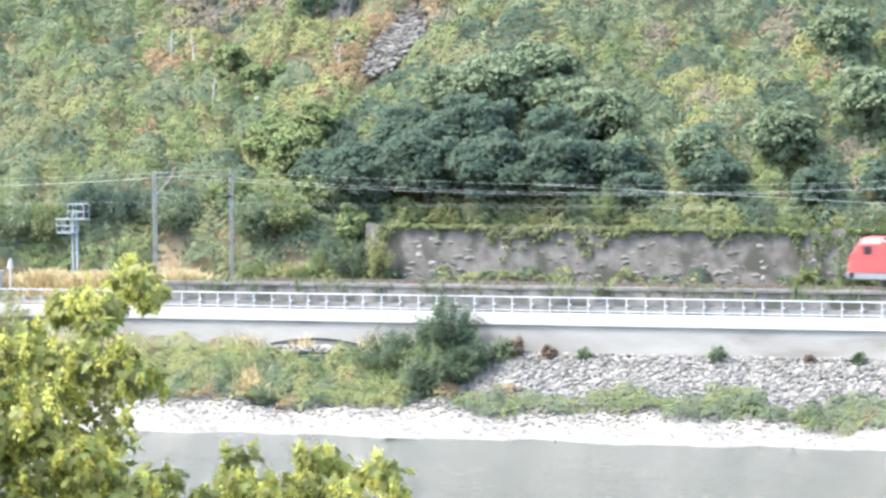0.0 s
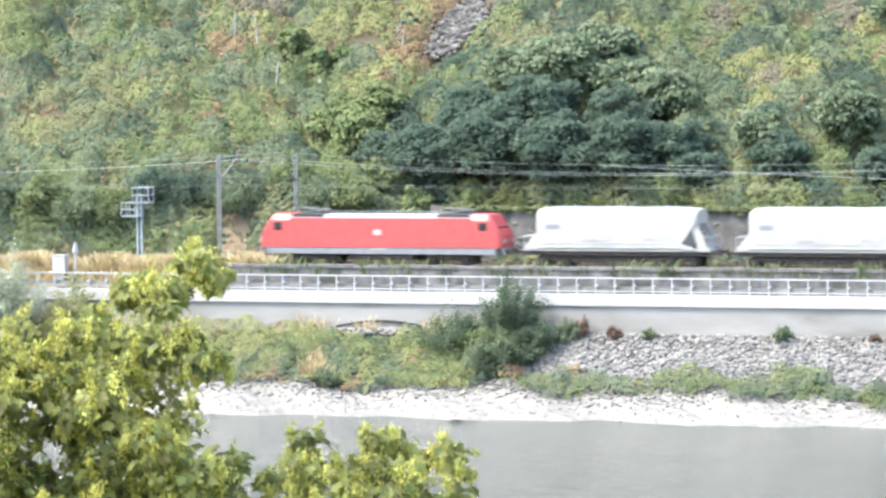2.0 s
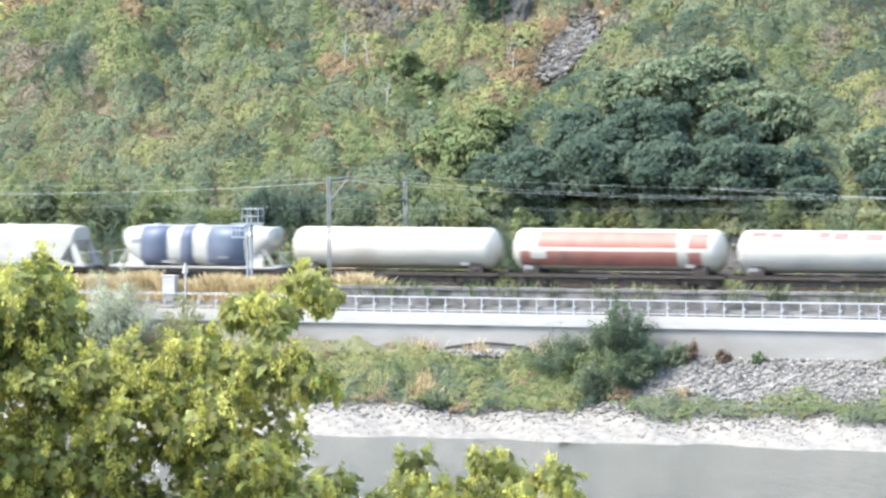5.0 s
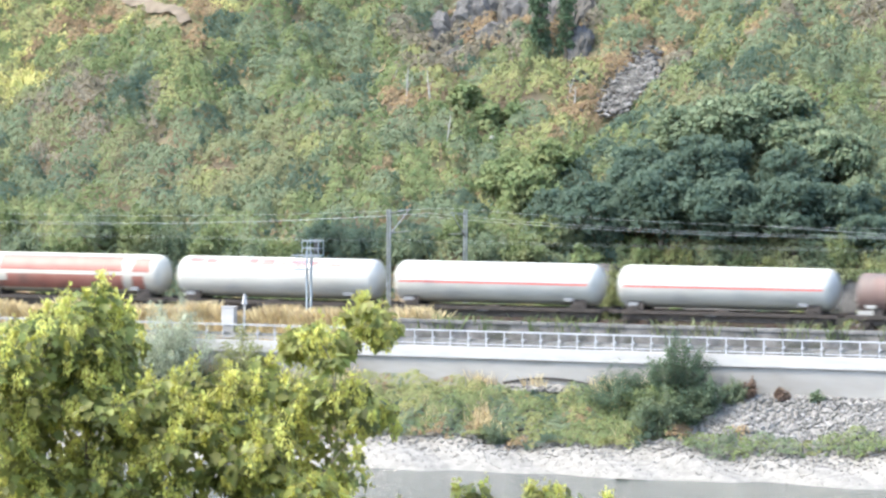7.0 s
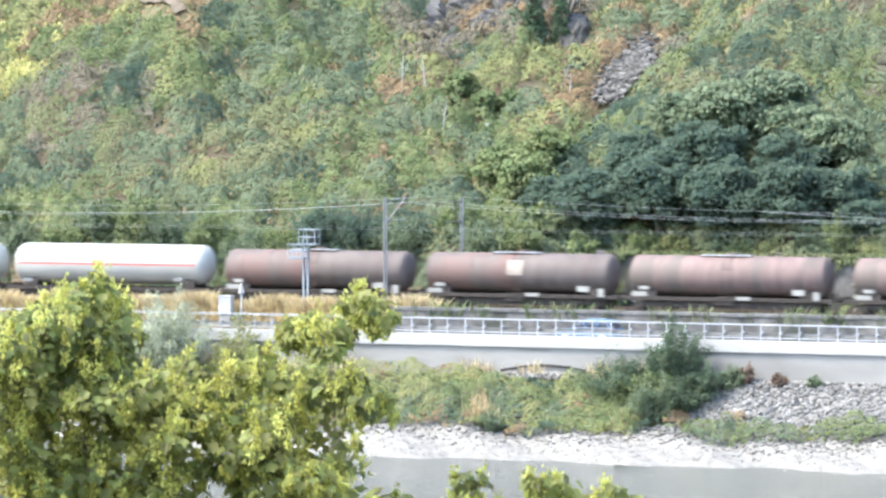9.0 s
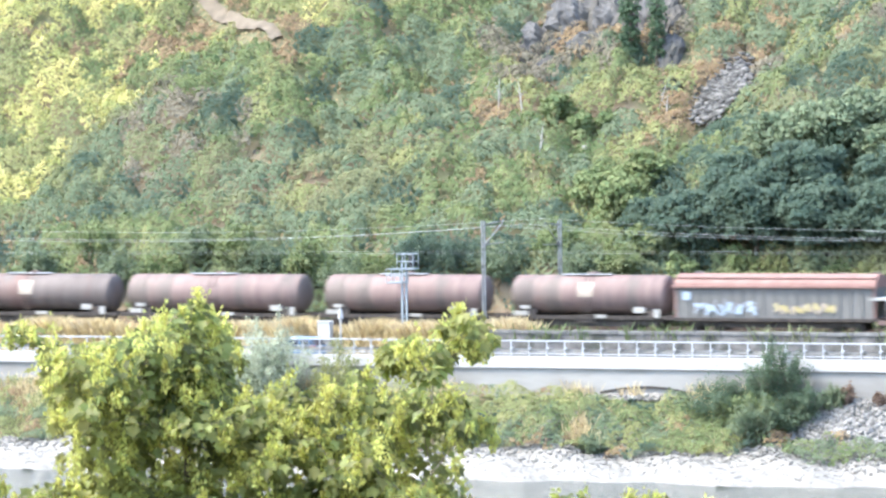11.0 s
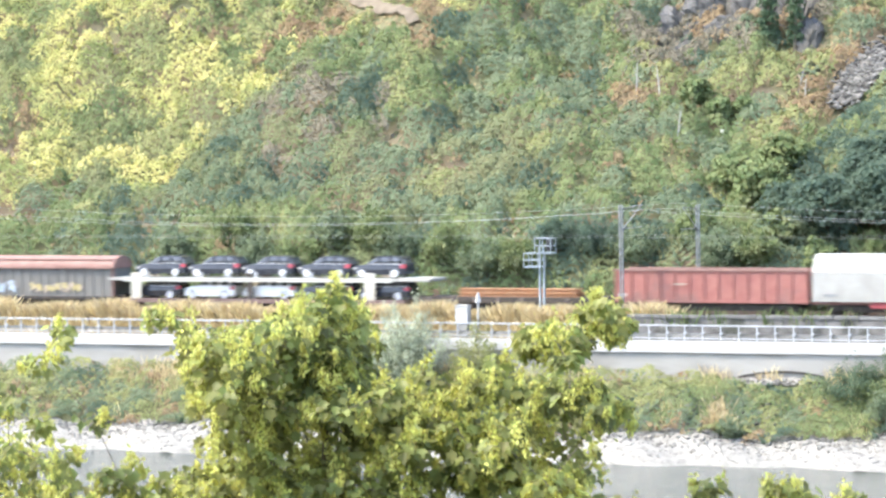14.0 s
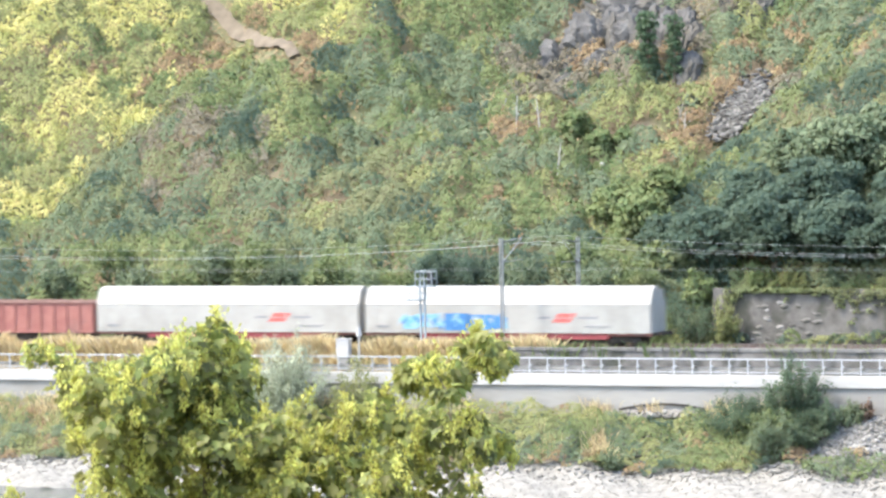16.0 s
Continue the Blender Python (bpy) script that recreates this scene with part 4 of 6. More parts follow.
def build_grass():
    k = 56000
    s, n = rng.uniform(-105, -17.5, k), rng.uniform(-4.0, -1.9, k)
    z = ground_z(s, n) - 0.05
    h = rng.uniform(0.9, 2.1, k) * (0.85 + 0.2 * np.sin(s * 0.9) * np.sin(s * 0.23))
    keep = (s < -22.5) | (n > -3.2)
    s, n, z, h = s[keep], n[keep], z[keep], np.where(n < -3.4, h * 0.75, h)[keep]
    blades("dry_grass", s, n, z, h, 0.045, "straw", "tall straw-coloured dry grass beside the railway", "grass")
    k = 9000
    s, n = rng.uniform(-24, 60, k), rng.uniform(-4.1, -1.8, k)
    keep = np.sin(s * 0.7) + np.sin(s * 1.9 + 1) + rng.normal(0, 0.7, k) > 0.2
    s, n = s[keep], n[keep]
    blades("verge_weeds", s, n, np.where(n < -3.4, -0.5, -0.85), rng.uniform(0.5, 1.5, len(s)), 0.05, "leaf_scrub", "green and yellow weeds behind the coping", "weeds")
    k = 26000
    s, n = rng.uniform(-60, 6, k), rng.uniform(-14.6, -9.3, k)
    patch = np.sin(s * 0.55 + 1.0) + np.sin(s * 1.3 + n * 0.9) + np.sin(n * 1.1 + s * 0.21) + np.clip((n + 11.5) * 0.35, 0, 0.8) + rng.normal(0, 0.4, k)
    keep = patch > 1.75
    s, n = s[keep], n[keep]
    blades("bank_dry_grass", s, n, ground_z(s, n) + 0.25, rng.uniform(0.4, 1.15, len(s)), 0.04, "straw", "patches of dry straw-coloured grass on the river bank", "grass")
    c, r = scatter(170, -8, 62, 11.0, 12.6, lambda s, n: n > 0, (0.3, 0.7), 4)
    c[:, 2] = np.maximum(c[:, 2], 3.6)
    k = 240
    x = rng.uniform(-7, 60, k)
    drop = rng.uniform(0, 1, k) ** 2.5 * (1.2 + 0.9 * np.sin(x * 0.4) * np.sin(x * 0.13 + 1))
    c = np.concatenate([c, np.stack([x, 10.65 - drop * 0.12, 3.65 - drop], -1)])
    r = np.concatenate([r, rng.uniform(0.12, 0.3, k)])
    k = 700
    x = rng.uniform(-9, 40, k)
    hang = np.maximum(0, np.sin(x * 0.55 + 0.6) * np.sin(x * 0.21 + 2.2) + 0.25 * np.sin(x * 1.9))
    drop = rng.uniform(0, 1, k) ** 1.3 * 2.9 * hang
    c = np.concatenate([c, np.stack([x, 10.62 - drop * 0.12, 3.6 - drop], -1)])
    r = np.concatenate([r, rng.uniform(0.12, 0.32, k)])
    leaves_object("wall_creepers", c, r, 26, 0.26, 0.16, "leaf_scrub", "green creepers along the top of the retaining wall", "creepers")


def build_wall_foot():
    def foot_kind(s, n):
        q = rng.uniform()
        return 0 if math.sin(s * 0.5 + 1.2) + 0.6 * math.sin(s * 1.4) < -0.35 else 1 if q < 0.4 else 2 if q < 0.8 else 3
    carpet(-19, 60, 8.7, 10.3, 330, foot_kind, (0.3, 0.8), (0.8, 2.0), 30000, (0.2, 0.1), [
        (1, "wall_foot_weeds", "leaf_scrub", "green weeds at the foot of the retaining wall", "weeds"),
        (2, "wall_foot_brambles", "leaf_dark", "dark brambles at the foot of the retaining wall", "brambles"),
        (3, "wall_foot_herbs", "leaf_yellow", "yellow-green herbs at the foot of the retaining wall", "weeds")], 0.6)


# ---- nearby tree on the near bank ----
def inside(poly, x, z):
    """Whether a place lies within a closed outline."""
    odd = False
    for (x0, z0), (x1, z1) in zip(poly, poly[1:] + poly[:1]):
        if (z0 > z) != (z1 > z) and x < x0 + (x1 - x0) * (z - z0) / (z1 - z0):
            odd = not odd
    return odd


LOBED = np.array([(0, 0, 0), (0.12, 0.26, 0.05), (0.02, 0.46, 0.02), (0.36, 0.32, 0.09), (0.60, 0.50, 0.06), (0.64, 0.20, 0.05), (1.0, 0, -0.10), (0.64, -0.20, 0.05), (0.60, -0.50, 0.06), (0.36, -0.32, 0.09), (0.02, -0.46, 0.02), (0.12, -0.26, 0.05)], float)


def lobed_leaves(name, base, along, normal, length, mat):
    """Five-lobed leaves folded at the midrib: stalk ends, directions and upper sides are given."""
    n = len(base)
    along = along / np.linalg.norm(along, axis=1)[:, None]
    w = np.cross(normal, along)
    w /= np.linalg.norm(w, axis=1)[:, None] + 1e-9
    up = np.cross(along, w)
    l = (length * rng.uniform(0.55, 1.2, n))[:, None, None]
    v = base[:, None] + l * (LOBED[None, :, 0:1] * along[:, None] + LOBED[None, :, 1:2] * w[:, None] + LOBED[None, :, 2:3] * up[:, None] * rng.uniform(0.3, 2.2, (n, 1, 1)))
    halves = np.array([(0, 1, 2, 3, 4, 5, 6), (0, 6, 7, 8, 9, 10, 11)])
    f = (halves[None] + 12 * np.arange(n)[:, None, None]).reshape(-1, 7)
    return from_arrays(name, v.reshape(-1, 3), f, mat)


def build_near_tree():
    t = thing("near_tree", "leafy tree with hanging yellow-green fruit clusters, close by", "tree", pose(-3.5, 30.3, 0))
    ground = 5.2
    # the crown's bough masses, across and up
    masses = [
        [(-5.3, 12.6), (-5.42, 14.1), (-5.2, 14.3), (-4.9, 14.35), (-5.08, 14.55), (-5.0, 14.8), (-5.28, 15.0), (-5.3, 15.3), (-5.15, 15.3), (-4.84, 15.4), (-4.46, 15.4), (-4.15, 15.4), (-4.07, 15.05), (-3.9, 14.86), (-3.6, 14.98), (-3.2, 15.06), (-2.85, 15.06), (-2.58, 14.9), (-2.36, 14.68), (-2.34, 14.4), (-2.3, 14.15), (-1.95, 14.02), (-1.75, 12.6)],
        [(-2.85, 15.1), (-2.75, 15.24), (-2.62, 15.3), (-2.4, 15.3), (-2.3, 15.2), (-2.45, 15.0)],
        [(-2.36, 15.34), (-2.15, 15.42), (-2.08, 15.28), (-2.1, 15.18), (-2.3, 15.22)],
        [(-2.45, 14.85), (-2.15, 14.78), (-2.1, 14.64), (-2.25, 14.56), (-2.45, 14.6)],
        [(-7.4, 12.6), (-7.4, 14.9), (-6.75, 14.75), (-6.45, 14.5), (-6.1, 14.45), (-5.8, 14.2), (-5.62, 13.95), (-5.6, 12.6)],
        [(-1.9, 12.6), (-1.8, 14.0), (-1.5, 14.08), (-1.2, 14.02), (-0.95, 14.1), (-0.68, 13.93), (-0.48, 13.96), (-0.33, 14.05), (-0.3, 13.4), (-0.6, 12.6)]]
    twigs = []
    def fill(poly, count, edge, wide):
        xs, zs = [p[0] for p in poly], [p[1] for p in poly]
        made = 0
        while made < count:
            x, z = rng.uniform(min(xs), max(xs)), rng.uniform(max(13.0, min(zs)), max(zs))
            if all(inside(poly, x + a, z + c) for a, c in ((edge, 0), (-edge, 0), (0, edge), (0, 0))):
                # sparser towards the open places within the crown
                if math.sin(x * 5.1 + 1.0) * math.sin(z * 4.7 + x * 1.5) > 0.8:
                    made += 0.25
                    continue
                twigs.append((x, z, wide * rng.uniform(0.6, 1.1)))
                made += 1
    for poly, count, edge, wide in zip(masses, (500, 12, 9, 9, 135, 80), (0.09, 0, 0, 0, 0.07, 0.05), (0.2, 0.12, 0.11, 0.12, 0.2, 0.15)):
        fill(poly, count, edge, wide)
    fill([(-5.25, 14.8), (-5.2, 15.15), (-4.84, 15.28), (-4.5, 15.34), (-4.28, 15.5), (-4.14, 15.5), (-4.0, 15.1), (-4.0, 14.7)], 70, 0.02, 0.17)
    # single shoots that stand out of the crown
    twigs += [(-2.16, 15.42, 0.14), (-2.13, 15.3, 0.15), (-4.2, 15.5, 0.15), (-4.22, 15.42, 0.16), (-4.24, 15.3, 0.16), (-5.36, 15.33, 0.13), (-5.25, 15.22, 0.14), (-5.42, 15.38, 0.1), (-6.35, 15.2, 0.12), (-6.42, 15.0, 0.15), (-6.5, 14.85, 0.17), (-6.03, 14.58, 0.12), (-5.4, 14.15, 0.15), (-5.28, 14.2, 0.14), (-2.1, 14.64, 0.14), (-0.36, 14.02, 0.13), (-0.94, 14.1, 0.12), (-0.78, 14.03, 0.12), (-1.48, 14.08, 0.12)]
    heads = np.array([(x + 3.5, rng.normal(0, 0.5), z) for x, z, r in twigs])
    reach = np.array([q[2] for q in twigs])
    part("trunk", rod((0, 0, ground - 0.3), (0.05, 0, 12.9), 0.2, seg=10, r2=0.09), "bark", t)
    b = bmesh.new()
    crotch = Vector((0.04, 0, 12.7))
    nodes = [(crotch, 0.06)]
    for f, d, h in ((-0.9, 0.15, 13.5), (0.2, -0.2, 13.7), (0.9, 0.2, 13.5), (-2.7, 0, 13.1), (2.0, 0.1, 13.1), (-0.75, 0.1, 14.6), (1.1, 0.2, 14.4)):
        f = Vector((f, d, h))
        a, r = min(nodes, key=lambda q: (q[0] - f).length)
        m = a.lerp(f, 0.5) + Vector((0.04, 0, 0.08))
        rod(a, m, r * 0.85, b, 7, r * 0.7)
        rod(m, f, r * 0.7, b, 7, r * 0.55)
        nodes += [(m, r * 0.7), (f, r * 0.6)]
    # every twig springs from the nearest wood that is already there, from the crotch outwards
    for h in sorted((Vector(h) for h in heads), key=lambda h: (h - crotch).length):
        a, r = min(nodes, key=lambda q: (q[0] - h).length + (0.3 if q[0].z > h.z else 0))
        q = max(0.004, min(0.012, r * 0.7))
        rod(a, h, q, b, 5, q * 0.6)
        nodes.append((h, q))
    part("branchwork", b, "bark", t)
    per = 22
    d = rng.normal(0, 1, (len(heads) * per, 3))
    d /= np.linalg.norm(d, axis=1)[:, None]
    d[:, 2] = d[:, 2] * 0.75 - 0.05
    base = np.repeat(heads, per, 0) + d * np.repeat(reach, per)[:, None] * rng.uniform(0.2, 1.05, (len(d), 1))
    along = d * np.array([1, 1, 0.3]) + rng.normal(0, 0.35, d.shape) + np.array([0, 0, -0.75])
    normal = d * 0.5 + np.array([0, -0.25, 0.85]) + rng.normal(0, 0.35, d.shape)
    ob = new("foliage", lobed_leaves("foliage", base, along, normal, 0.102, "leaf_near"))
    ob.parent = t
    # hanging bunches of winged fruit
    pick = rng.uniform(0, 1, len(heads)) < 0.9
    q = np.repeat(heads[pick], 3, 0)
    e = rng.normal(0, 1, q.shape)
    e /= np.linalg.norm(e, axis=1)[:, None]
    q = q + e * np.repeat(reach[pick], 3)[:, None] * 0.95 - np.array([0, 0.03, 0.03])
    size = np.repeat(rng.uniform(0.6, 1.2, len(q)), 46)[:, None]
    q = np.repeat(q, 46, 0) + rng.normal(0, 1, (len(q) * 46, 3)) * np.array([0.026, 0.026, 0.044]) * size
    ob = new("fruit", leaf_mesh("fruit", q, rng.normal(0, 1, q.shape), 0.042, 0.022, "fruit", 1.4))
    ob.parent = t
    tagged(ob, "hanging yellow-green winged fruit bunches", kind="stuff")


M["slate"] = material("broken_slate", (0.075, 0.072, 0.067), (0.18, 0.172, 0.16), 1.5, 0.9, 0.4, island=0.6)
M["deadwood"] = material("bleached_deadwood", (0.30, 0.28, 0.25), (0.42, 0.40, 0.37), 4, 0.9, 0.3)
M["bluesteel"] = material("blue_grey_steel", (0.25, 0.29, 0.31), (0.35, 0.39, 0.41), 4, 0.6, metal=0.1)
M["darkpaint"] = material("black_paint", (0.03, 0.03, 0.032), (0.05, 0.05, 0.052), 4, 0.6)
M["yellow"] = material("yellow_paint", (0.7, 0.5, 0.05), (0.75, 0.55, 0.1), 4, 0.6)
M["leaf_near"] = material("near_leaves", (0.16, 0.195, 0.065), (0.295, 0.31, 0.095), 1.5, 0.5, island=0.42, translucent=0.6, c3=(0.28, 0.285, 0.085), scale3=0.8, spec=0.4)
M["fruit"] = material("winged_fruit", (0.51, 0.505, 0.13), (0.63, 0.61, 0.195), 2, 0.6, island=0.35, translucent=0.58, spec=0.3)

build_road()
build_tracks()
build_mast(-21.5, -2.0, 8.1, 3.4, "grey lattice catenary mast on the river side of the line")
build_mast(-20.1, 9.0, 7.75, -3.3, "grey lattice catenary mast on the hill side of the line")
build_wires()
build_signal()
build_retaining_wall()
build_stones()
build_hillside()
build_shore()
build_path()
build_rocks()
build_scree()
build_trees()
build_grass()
build_wall_foot()
build_near_tree()

# ---- the train ----
SPEED = 24.42
CAR_S, CAR_SPEED = 6.19, 15.44
TRAIN = []
for key, c1, c2, sc, kw in [
    ("red", (0.43, 0.07, 0.066), (0.48, 0.085, 0.078), 1.5, dict(rough=0.45)),
    ("grey_roof", (0.18, 0.185, 0.19), (0.25, 0.255, 0.26), 2, dict(rough=0.6)),
    ("loco_roof", (0.24, 0.24, 0.25), (0.31, 0.31, 0.32), 2, dict(rough=0.6)),
    ("grey_skirt", (0.20, 0.205, 0.215), (0.26, 0.265, 0.275), 2, dict(rough=0.6)),
    ("chassis", (0.03, 0.027, 0.024), (0.075, 0.06, 0.05), 3, dict(rough=0.9)),
    ("glass_dark", (0.02, 0.025, 0.03), (0.03, 0.035, 0.04), 3, dict(rough=0.1)),
    ("sill_red", (0.33, 0.06, 0.065), (0.39, 0.085, 0.085), 1.5, dict(rough=0.6)),
    ("hab_roof", (0.32, 0.312, 0.285), (0.365, 0.357, 0.33), 1, dict(rough=0.5, c3=(0.34, 0.33, 0.30), scale3=0.4)),
    ("tank_white", (0.405, 0.397, 0.355), (0.465, 0.457, 0.415), 0.8, dict(rough=0.4, c3=(0.36, 0.355, 0.335), scale3=0.35, stretch=(0.5, 1, 1.2))),
    ("tank_cream", (0.44, 0.42, 0.36), (0.51, 0.487, 0.415), 0.8, dict(rough=0.45, c3=(0.42, 0.385, 0.32), scale3=0.3, stretch=(0.5, 1, 1.2))),
    ("tank_grime", (0.10, 0.08, 0.07), (0.155, 0.125, 0.11), 0.7, dict(rough=0.7, c3=(0.15, 0.095, 0.08), scale3=0.3, stretch=(1.6, 1, 0.5), bump=0.1)),
    ("tank_rust", (0.15, 0.10, 0.088), (0.215, 0.15, 0.132), 0.9, dict(rough=0.7, c3=(0.125, 0.10, 0.085), scale3=0.35, stretch=(2.5, 1, 0.4), bump=0.1)),
    ("tank_brick", (0.26, 0.10, 0.075), (0.31, 0.135, 0.105), 0.9, dict(rough=0.55, c3=(0.19, 0.10, 0.08), scale3=0.4)),
    ("silo_blue", (0.07, 0.09, 0.135), (0.11, 0.135, 0.185), 0.8, dict(rough=0.5)),
    ("mark_red", (0.50, 0.085, 0.075), (0.56, 0.14, 0.12), 4, dict(rough=0.5)),
    ("mark_blue", (0.04, 0.16, 0.38), (0.08, 0.24, 0.48), 2, dict(rough=0.5)),
    ("mark_teal", (0.12, 0.34, 0.46), (0.28, 0.48, 0.55), 3, dict(rough=0.5)),
    ("mark_sky", (0.27, 0.34, 0.41), (0.38, 0.44, 0.49), 3, dict(rough=0.5)),
    ("mark_gold", (0.36, 0.29, 0.11), (0.43, 0.37, 0.20), 3, dict(rough=0.5)),
    ("wood_grey", (0.13, 0.125, 0.115), (0.18, 0.175, 0.16), 2.5, dict(rough=0.85, stretch=(4, 1, 0.3))),
    ("roof_brown", (0.20, 0.11, 0.09), (0.255, 0.15, 0.125), 1, dict(rough=0.75)),
    ("wagon_oxide", (0.26, 0.095, 0.08), (0.33, 0.14, 0.115), 1.2, dict(rough=0.75, c3=(0.22, 0.11, 0.095), scale3=0.5)),
    ("beam_orange", (0.34, 0.17, 0.085), (0.42, 0.23, 0.12), 1.5, dict(rough=0.7)),
    ("hab_grey", (0.335, 0.325, 0.295), (0.385, 0.375, 0.345), 1, dict(rough=0.5, c3=(0.31, 0.30, 0.27), scale3=0.4)),
    ("pale_rust", (0.30, 0.25, 0.20), (0.38, 0.32, 0.26), 2, dict(rough=0.7)),
    ("deck_rust", (0.13, 0.085, 0.075), (0.19, 0.13, 0.115), 1.5, dict(rough=0.8)),
    ("tail_red", (0.40, 0.05, 0.07), (0.46, 0.07, 0.09), 2, dict(rough=0.3)),
    ("tyre", (0.02, 0.02, 0.02), (0.035, 0.035, 0.035), 6, dict(rough=0.9)),
    ("alloy", (0.55, 0.56, 0.57), (0.65, 0.66, 0.67), 6, dict(rough=0.4, metal=0.1)),
    ("car_glass", (0.05, 0.055, 0.065), (0.07, 0.075, 0.085), 3, dict(rough=0.05, spec=0.9)),
    ("car_black", (0.025, 0.027, 0.035), (0.04, 0.042, 0.05), 2, dict(rough=0.2)),
    ("car_white", (0.70, 0.71, 0.70), (0.76, 0.77, 0.76), 2, dict(rough=0.25)),
    ("car_blue", (0.13, 0.22, 0.33), (0.17, 0.27, 0.38), 2, dict(rough=0.25)),
]:
    M[key] = material(key, c1, c2, sc, **kw)


def vehicle(name, label, category, u):
    ob = thing(name, label, category, LINE @ pose(u, 1.5, 0), "vehicles of the freight train")
    TRAIN.append((ob, u, 1.5, 0.0))
    return ob


SHARED = {}


def shared(key, make, mat, parent, name, m, smooth=False):
    """A part on a mesh that alike parts share."""
    if key not in SHARED:
        ob = part(name, make(), mat, parent, smooth=smooth)
        SHARED[key] = ob.data
    else:
        ob = new(name, SHARED[key])
        ob.parent = parent
    ob.matrix_basis = m
    return ob


def wheel_mesh(r):
    b = bmesh.new()
    for y in (-0.75, 0.75):
        rod((0, y - 0.07, 0), (0, y + 0.07, 0), r, b, 20)
    rod((0, -0.9, 0), (0, 0.9, 0), 0.09, b, 8)
    return b


def bogie_mesh(base):
    b = bmesh.new()
    for y in (-1.0, 1.0):
        extruded = [(-base / 2 - 0.45, 0.55), (-base / 2 - 0.35, 0.72), (-0.5, 0.80), (0.5, 0.80), (base / 2 + 0.35, 0.72), (base / 2 + 0.45, 0.55), (0.5, 0.42), (-0.5, 0.42)]
        lo = [b.verts.new((x, y - 0.07, z)) for x, z in extruded]
        hi = [b.verts.new((x, y + 0.07, z)) for x, z in extruded]
        for i in range(8):
            b.faces.new((lo[i], lo[(i + 1) % 8], hi[(i + 1) % 8], hi[i]))
        b.faces.new(lo[::-1])
        b.faces.new(hi)
        for x in (-base / 2, base / 2):
            box(x - 0.16, x + 0.16, y * 1.08 - 0.1, y * 1.08 + 0.1, 0.34, 0.66, b)
    box(-0.3, 0.3, -1.05, 1.05, 0.5, 0.86, b)
    bmesh.ops.recalc_face_normals(b, faces=b.faces)
    return b


def bogie(parent, x, base=1.8, r=0.46):
    shared(("bogie", base), lambda: bogie_mesh(base), "chassis", parent, "bogie", pose(x, 0, 0))
    for d in (-base / 2, base / 2):
        shared(("wheel", r), lambda: wheel_mesh(r), "chassis", parent, "wheelset", pose(x + d, 0, r))


def underframe(parent, x0, x1, mat="chassis", z=1.1, deep=0.25):
    b = bmesh.new()
    for y in (-1.3, 1.15):
        box(x0, x1, y, y + 0.15, z - deep, z + 0.02, b)
    for x in np.linspace(x0, x1 - 0.2, 6):
        box(x, x + 0.2, -1.2, 1.2, z - deep * 0.8, z, b)
    part("underframe", b, mat, parent)
    part("brake_gear", box(x0 + 3.6, x1 - 3.6, -1.05, 1.05, 0.32, z - deep, bevel=0.04), "chassis", parent)
    for x, d in ((x0, -1), (x1, 1)):
        for y in (-0.88, 0.88):
            shared(("buffer",), lambda: rod((0, 0, 0), (0.45, 0, 0), 0.1, rod((0.45, 0, 0), (0.5, 0, 0), 0.24, None, 12), 10), "chassis", parent, "buffer", pose(x, y, 1.05, 0, 0, 0 if d > 0 else 180))


def tank_shell(x0, x1, r, zc, dish=0.75, seg=28):
    """A lying cylinder with dished ends."""
    rings = []
    prof = [(x0 + dish * (1 - math.cos(a)), r * (0.02 + 0.98 * math.sin(a))) for a in np.linspace(0.0, math.pi / 2, 7)]
    prof += [(x1 - (x - x0), q) for x, q in prof[::-1]]
    for x, q in prof:
        rings.append([(x, q * math.cos(a), zc + q * math.sin(a)) for a in np.linspace(0, 2 * math.pi, seg, endpoint=False)])
    return loft(rings)


def arc_patch(x0, x1, a0, a1, r, zc, steps=6, bm=None):
    """A thin plate on a lying cylinder, on its river side; angles up from level, in degrees."""
    bm = bm or bmesh.new()
    rows = [[bm.verts.new((x, -q * math.cos(radians(a)), zc + q * math.sin(radians(a)))) for a in np.linspace(a0, a1, steps)] for x, q in ((x0, r + 0.006), (x1, r + 0.006))]
    for i in range(steps - 1):
        bm.faces.new((rows[0][i], rows[1][i], rows[1][i + 1], rows[0][i + 1]))
    bmesh.ops.recalc_face_normals(bm, faces=bm.faces)
    return bm


def side_plates(parent, name, mat, items, y=-1.0, label=""):
    """Small flat plates, given as x0, x1, z0, z1."""
    for x0, x1, z0, z1 in items:
        part(name, box(x0, x1, y - 0.03, y, z0, z1), mat, parent, label)


